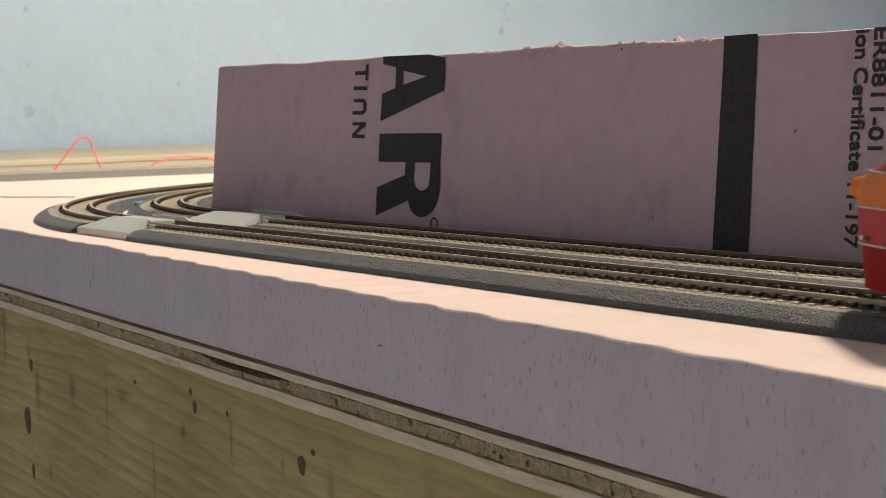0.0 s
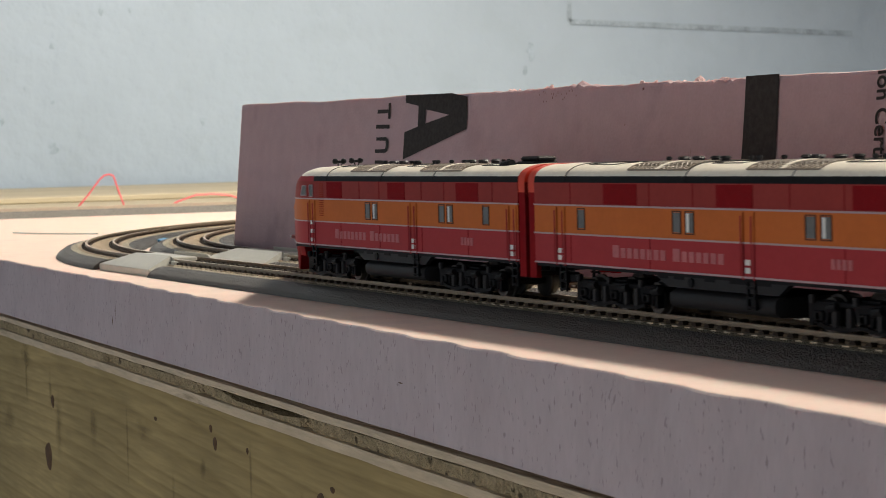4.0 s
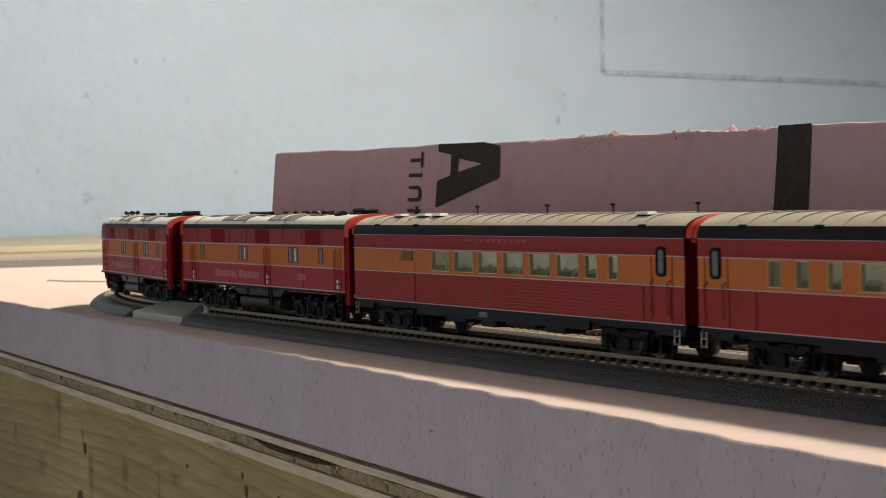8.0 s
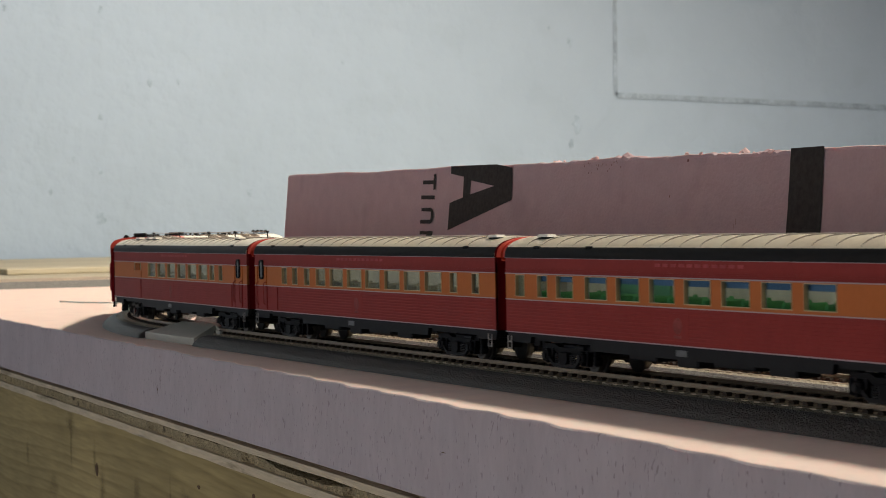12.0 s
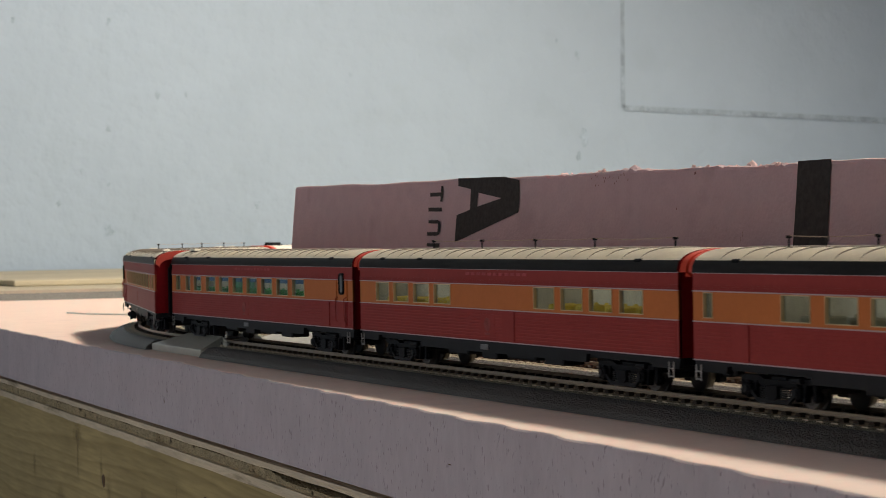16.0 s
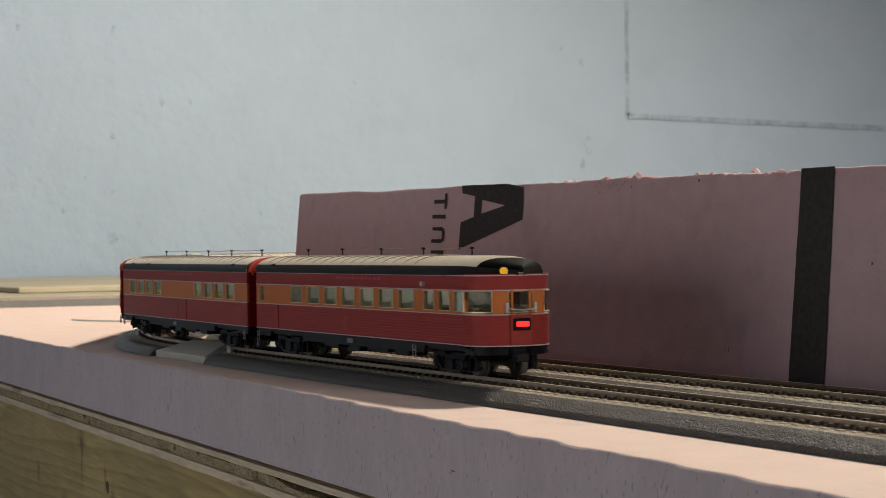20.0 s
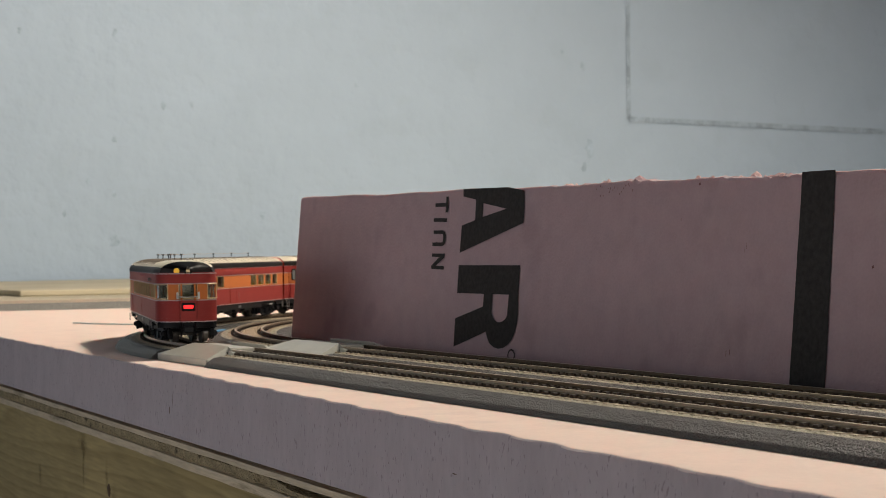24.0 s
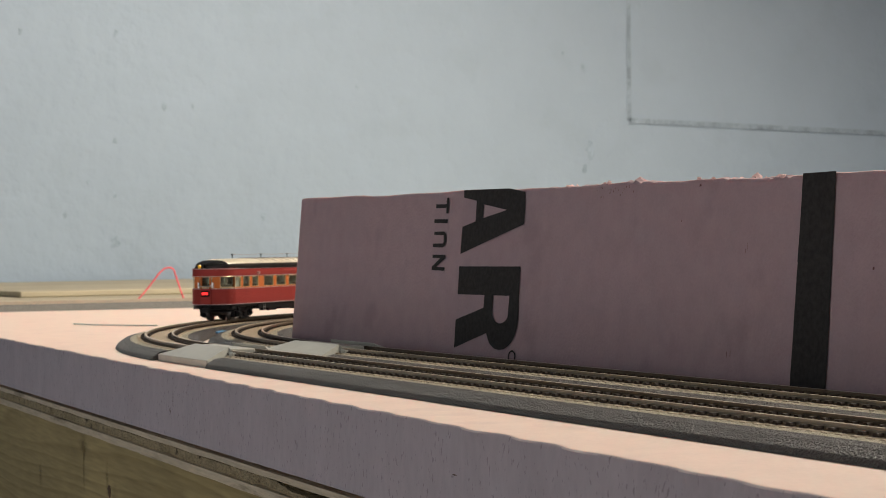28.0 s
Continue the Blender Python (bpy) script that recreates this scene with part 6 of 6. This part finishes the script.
    loft(bm, [[(xt + x, y * f, 0.0034 + (z - 0.0034) * f) for y, z in ring] for x, f in ((-0.0165, 0.85), (-0.0160, 1.0), (0.0150, 1.0), (0.0155, 0.85))])
    part("fuel_tank", bm, FUEL, veh, "dark grey rounded fuel tank", True)
    for sg in (-1, 1):
        bm = B()
        loft(bm, [[(xt - 0.0205, y, LZ0 - 0.0003), (xt + 0.0200, y, LZ0 - 0.0003), (xt + 0.0165, y, 0.0054), (xt - 0.0160, y, 0.0054)] for y in (sg * 0.0080, sg * 0.0091)])
        fairing = part("tank_fairing", bm, FUEL, veh, "dark grey slanted side fairing")
        bm = B()
        cyl(bm, (xt - 0.0085, sg * 0.0088, 0.0064), (xt - 0.0085, sg * 0.0094, 0.0064), 0.0009, 0.0008, 12)
        part("filler_cap", bm, BLACK, fairing)
        for x, w in ((-0.0190, 0.0030), (-0.0140, 0.0030), (-0.0045, 0.0030), (0.0030, 0.0045), (0.0100, 0.0045)):
            part("slot", box(B(), xt + x, xt + x + w, *sorted((sg * 0.0088, sg * 0.0092)), LZ0 - 0.0011, LZ0 - 0.0004), BLACK, fairing, "black cut-out")
        part("sill", box(B(), -h + fl, h, *sorted((sg * (W - 0.0010), sg * (W - 0.0004))), LZ0 - 0.0006, LZ0), BLACK, veh)
    if cab:
        # windscreen, side windows, headlight, horns, pilot
        for sg in (-1, 1):
            bm = B()
            for pts_, nm_ in (([(0.0168, 0.0199), (0.0205, 0.0199), (0.0205, 0.0222), (0.0182, 0.0222)], "cab_window"), ([(0.0226, 0.0197), (0.0246, 0.0197), (0.0246, 0.0224), (0.0226, 0.0224)], "door_window")):
                bm = B()
                lo = [bm.verts.new((u - h, sg * (at(u, z) + 0.00012), z)) for u, z in pts_]
                bm.faces.new(lo)
                wn = part(nm_, bm, PANE_GREY, veh, "cab side window")
                loop_ = [(u - h, sg * (at(u, z) + 0.00016), z) for u, z in pts_]
                part("window_frame", tube(B(), loop_ + loop_[:1], 0.00018, 5), SILVER, wn)
            bm = B()
            pw = [(0.0069, 0.0010), (0.0069, 0.0054), (0.0093, 0.0048), (0.0093, 0.0010)]

            def skin(u, y):
                w_, t_ = half_width(u), top(u)
                best = t_
                sec = section(u)[8:]
                for (ya, za_), (yb, zb_) in zip(sec, sec[1:]):
                    if yb <= y <= ya:
                        best = za_ + (zb_ - za_) * (ya - y) / max(1e-9, ya - yb)
                return best

            bm.faces.new([bm.verts.new((u - h - 0.00015, sg * y, skin(u, y) + 0.0002)) for u, y in pw])
            part("windscreen", bm, PANE_GREY, veh, "sloping windscreen pane")
            bm = B()
            for k in range(16):
                z = LZ1 + 0.0014 + k * 0.00050
                box(bm, 0.0284 - h, 0.0308 - h, *sorted((sg * W, sg * (W + 0.00012))), z, z + 0.00020)
            part("side_louvre", bm, LOUVRE, veh, "narrow louvred vent")
        part("headlight", cyl(B(), (-0.0030 - h, 0, 0.0166), (-0.0078 - h, 0, 0.0163), 0.0019, 0.0017, 16), AMBER, veh, "orange round nose headlight housing", True)
        part("lamp_lens", cyl(B(), (-0.0078 - h, 0, 0.0163), (-0.0080 - h, 0, 0.0163), 0.0013, n=12), CHROME, veh)
        for x, zc in ((0.0189, 0.0279), (0.0290, 0.0280)):
            bm = B()
            cyl(bm, (x - h, -0.0012, zc - 0.0001), (x - h, 0.0012, zc - 0.0001), 0.00030, n=8)
            for y in (-0.0011, 0.0011):
                cyl(bm, (x - h - 0.0005, y, zc), (x - h + 0.0001, y, zc), 0.00072, 0.0006, 14)
                cyl(bm, (x - h + 0.0001, y, zc), (x - h + 0.0006, y, zc), 0.0006, 0.0003, 14)
            for y in (-0.0005, 0.0005):
                cyl(bm, (x - h, y, zc - 0.0026), (x - h, y, zc - 0.0002), 0.00016, n=6)
            part("horn", bm, BLACK, veh, "black twin air horn")
        bm = B()
        rings = []
        for u in (-0.0058, -0.0045, -0.0022, 0.0, 0.002, 0.006, 0.009, 0.012, 0.016):
            y = half_width(u) * 0.97
            rings.append([(u - h + 0.0006, -y, LZ0 + 0.0001), (u - h + 0.0006, y, LZ0 + 0.0001), (u - h + 0.0012, y * 0.96, 0.0012 if u < 0.007 else 0.005), (u - h + 0.0012, -y * 0.96, 0.0012 if u < 0.007 else 0.005)])
        loft(bm, rings)
        part("pilot", bm, GRILLE, veh, "dark red front pilot")
        bm = B()
        tube(bm, [(-h + 0.0002, -0.0060, LZ0 + 0.0014), (-h - 0.0002, -0.0045, LZ0 + 0.0010)], 0.0004, 6)
        part("number_lamp", bm, CHROME, veh)
    else:
        coupler(veh, -h, -1)
    coupler(veh, h, 1)
    VEHICLES.append((veh, add_trucks(veh, -h + (0.030 if cab else 0.0265), h - 0.0255, True), ln))
    return veh


LOUVRE = material("dark_red_louvre", (0.30, 0.035, 0.014), 0.6, vary=0.15, scale=600, spec=0.05)
PALE = material("pale_plastic", (0.70, 0.72, 0.68), 0.4, vary=0.1, scale=300)
FRAME_DARK = material("dark_window_frame", (0.09, 0.04, 0.03), 0.6, vary=0.15, scale=300, spec=0.1)

loco("cab_locomotive", "red and orange streamlined diesel cab locomotive with pale roof", 0.1285, True, (0.0552, 0.0591, 0.0932, 0.0971, 0.1134), ((0.0330, 0.0090), (0.0675, 0.0090), (0.1015, 0.0100)), (0.0222, 0.0790, 0.1245), 0.0375, 0.1035)
loco("booster_locomotive", "red and orange cabless diesel booster locomotive with pale roof", 0.1245, False, (0.0165, 0.0490, 0.0530, 0.0870, 0.0910, 0.1080), ((0.0260, 0.0115), (0.0625, 0.0105), (0.0990, 0.0105)), (0.0085, 0.0700, 0.1190), 0.0290, 0.0935)

coach("combine_car", "dark red and orange passenger car with baggage door and eight windows",
      ((0.0267, 0.0082), (0.0438, 0.0090), (0.0554, 0.0090), (0.0669, 0.0088), (0.0785, 0.0088), (0.0900, 0.0088), (0.1014, 0.0088), (0.1126, 0.0047), (0.1217, 0.0034)), ((0.1391, 0.0029),),
      ((0.0262, 0.0352), (0.0668, 0.0745), (0.1290, 0.1345), (0.1380, 0.1440)), SEAT_TAN, (0.0157, 0.0475, 0.0800, 0.1070, 0.1375), (0.018, 0.031, 0.039, 0.128))
for sg in (-1, 1):
    comb = VEHICLES[-1][0]
    xw = 0.0267 - 0.074
    part("window_board", box(B(), xw - 0.0002, xw + 0.0084, *sorted((sg * (W - 0.0003), sg * (W + 0.00016))), Z1 + 0.0004, Z1 + 0.0026), COACH_ORANGE, comb, "orange panel below the barred window")
    for k in range(4):
        part("window_bar", box(B(), xw + 0.0015 * k + 0.0012, xw + 0.0015 * k + 0.0017, *sorted((sg * (W - 0.0002), sg * (W + 0.00018))), Z1 + 0.0026, Z2 - 0.0004), COACH_ORANGE, comb)
coach("chair_car", "dark red and orange passenger chair car with twelve windows",
      ((0.0211, 0.0038), (0.0289, 0.0037), (0.0375, 0.0038), (0.0458, 0.0063), (0.0551, 0.0088), (0.0666, 0.0090), (0.0781, 0.0088), (0.0897, 0.0088), (0.1011, 0.0088), (0.1126, 0.0088), (0.1259, 0.0036), (0.1369, 0.0035)), ((0.0042, 0.0030),),
      ((0.0040, 0.0100), (0.0130, 0.0180), (0.0690, 0.0760)), SEAT_TAN, (), (0.1400,))
TAVERN = ((0.0045, 0.0040), (0.0141, 0.0043), (0.0221, 0.0069), (0.0338, 0.0085), (0.0458, 0.0085), (0.0579, 0.0087), (0.0698, 0.0087), (0.0819, 0.0087), (0.0941, 0.0087), (0.1061, 0.0089))
tavern = coach("tavern_car", "dark red and orange passenger car with green seats and blue blinds", TAVERN, ((0.1396, 0.0030),),
      ((0.0640, 0.0712), (0.1270, 0.1330), (0.1370, 0.1440)), SEAT_GREEN, (), (0.0100,))
# blue blinds drawn a little way down, and a green screen across part of the room
for x, wd in TAVERN[1:]:
    for sg in (-1, 1):
        part("blind", box(B(), x - 0.074 - 0.0002, x - 0.074 + wd + 0.0002, *sorted((sg * (W - 0.00105), sg * (W - 0.00120))), Z2 - 0.0015, Z2 + 0.0004), BLIND, tavern, "dark blue blind behind the window")
part("inner_screen", box(B(), -0.0430, -0.0230, -0.0012, -0.0006, Z1 - 0.0020, Z2), SCREEN, tavern, "green inner screen")
coach("dining_car", "dark red and orange dining car with two groups of four windows",
      ((0.0100, 0.0078), (0.0204, 0.0086), (0.0319, 0.0087), (0.0432, 0.0088), (0.0919, 0.0090), (0.1036, 0.0089), (0.1152, 0.0089), (0.1270, 0.0087)), (),
      ((0.0665, 0.0745), (0.0775, 0.0835)), SEAT_YELLOW, (0.0223, 0.0483, 0.0743, 0.1003, 0.1313), ())
obs = coach("observation_car", "dark red and orange observation car with a rounded glazed end",
            ((0.0034, 0.0030), (0.0272, 0.0083), (0.0395, 0.0087), (0.0515, 0.0087), (0.0635, 0.0087), (0.0755, 0.0088), (0.0875, 0.0089), (0.0995, 0.0090), (0.1139, 0.0057), (0.1220, 0.0060), (0.1301, 0.0052)), (),
            ((0.0120, 0.0180), (0.0620, 0.0700)), SEAT_TAN, (0.0155, 0.0405, 0.0665, 0.0925, 0.1195), (), True)
round_end(obs)

# ---------------------------------------------------------------- loose things
red_wires = (((-1.352, 0.1875), (-1.348, 0.2215), 0.0240), ((-1.345, 0.2490), (-1.352, 0.3130), 0.0085))
for (xa, ya), (xb, yb), hh in red_wires:
    bend = ((0.0, 0.0), (0.25, 0.40), (0.50, 0.85), (0.60, 0.97), (0.70, 1.0), (0.78, 0.95), (0.88, 0.50), (1.0, 0.0)) if hh > 0.02 else ((0.0, 0.0), (0.15, 0.50), (0.35, 0.95), (0.55, 1.0), (0.75, 0.85), (1.0, 0.30))
    pts = []
    for (f0, g0), (f1, g1) in zip(bend, bend[1:]):
        for k in range(4):
            f, g = f0 + (f1 - f0) * k / 4, g0 + (g1 - g0) * k / 4
            pts.append((xa + (xb - xa) * f, ya + (yb - ya) * f, 0.0006 + hh * g))
    pts.append((xb, yb, 0.0006 + hh * bend[-1][1]))
    tagged(obj("wire_loop", tube(B(), pts, 0.00065, 8), WIRE, True), "red insulated wire looping up from the foam", "wire", "red wires")
bm = tube(B(), [(-0.9713, 0.0478, 0.0008), (-0.955, 0.053, 0.0006), (-0.935, 0.063, 0.0006), (-0.92, 0.074, 0.0006)], 0.0004, 6)
tagged(obj("thin_wire", bm, PALE, True), "thin pale wire lying on the foam", "wire")
tagged(obj("blue_clip", box(B(), -0.812, -0.790, 0.060, 0.068, 0.0003, 0.0020, 0.0004), BLUE), "small blue plastic piece lying on the foam", "plastic piece")


def motions():
    """Runs the train along its track, with swivelling trucks and turning wheels."""
    # distance of the front of the first coach along the track, time by time
    marks = ((-0.5, -0.047), (0.0, -0.0160), (1.0, 0.0430), (2.0, 0.1020), (3.0, 0.1606), (6.0, 0.3371), (8.0, 0.4557), (11.0, 0.6310), (12.4, 0.7093), (14.6, 0.8396), (16.9, 0.9756), (18.4, 1.0612), (20.0, 1.1538), (24.0, 1.3838), (28.0, 1.6138), (29.0, 1.6713))

    def front(t):
        for (a, sa), (b, sb) in zip(marks, marks[1:]):
            if t <= b:
                return sa + (sb - sa) * (t - a) / (b - a)
        return marks[-1][1]

    def smooth_front(t):
        return sum(front(t + d) for d in (-0.4, -0.2, 0.0, 0.2, 0.4)) / 5

    # offsets of the vehicle centres behind that point
    centres = (-0.1375 - 0.06425, -0.1308 + 0.06225, 0.074, 0.1525 + 0.074, 0.3055 + 0.074, 0.4585 + 0.074, 0.6115 + 0.074)
    for (veh, trucks, ln), off in zip(VEHICLES, centres):
        rows, trows = [], [[], []]
        for i in range(113):
            t = i * 0.25
            s = smooth_front(t) - off
            (pa, tha), (pb, thb) = [path_point(s - tk[1]) for tk in trucks]
            xa, xb = trucks[0][1], trucks[1][1]
            d = (pb - pa).normalized()
            ang = math.atan2(d.y, d.x)
            c = pa - d * xa
            rows.append((t, pose(c.x, c.y, RAIL_TOP, 0, 0, math.degrees(ang))))
            for row, (tk, x, ws), th in zip(trows, trucks, (tha, thb)):
                rel = (-th - ang + math.pi) % (2 * math.pi) - math.pi
                row.append((t, pose(x, 0, 0, 0, 0, math.degrees(rel))))
        walk(veh, rows)
        for (tk, x, ws), row in zip(trucks, trows):
            walk(tk, row)
            for k, w in enumerate(ws):
                ax = w.matrix_basis.translation.x
                wrows = []
                for i in range(421):
                    t = i / 15
                    wrows.append((t, Matrix.Translation((ax, 0, 0.0028)) @ Matrix.Rotation(-(smooth_front(t) + 0.016) / 0.0028, 4, "Y")))
                walk(w, wrows)


motions()
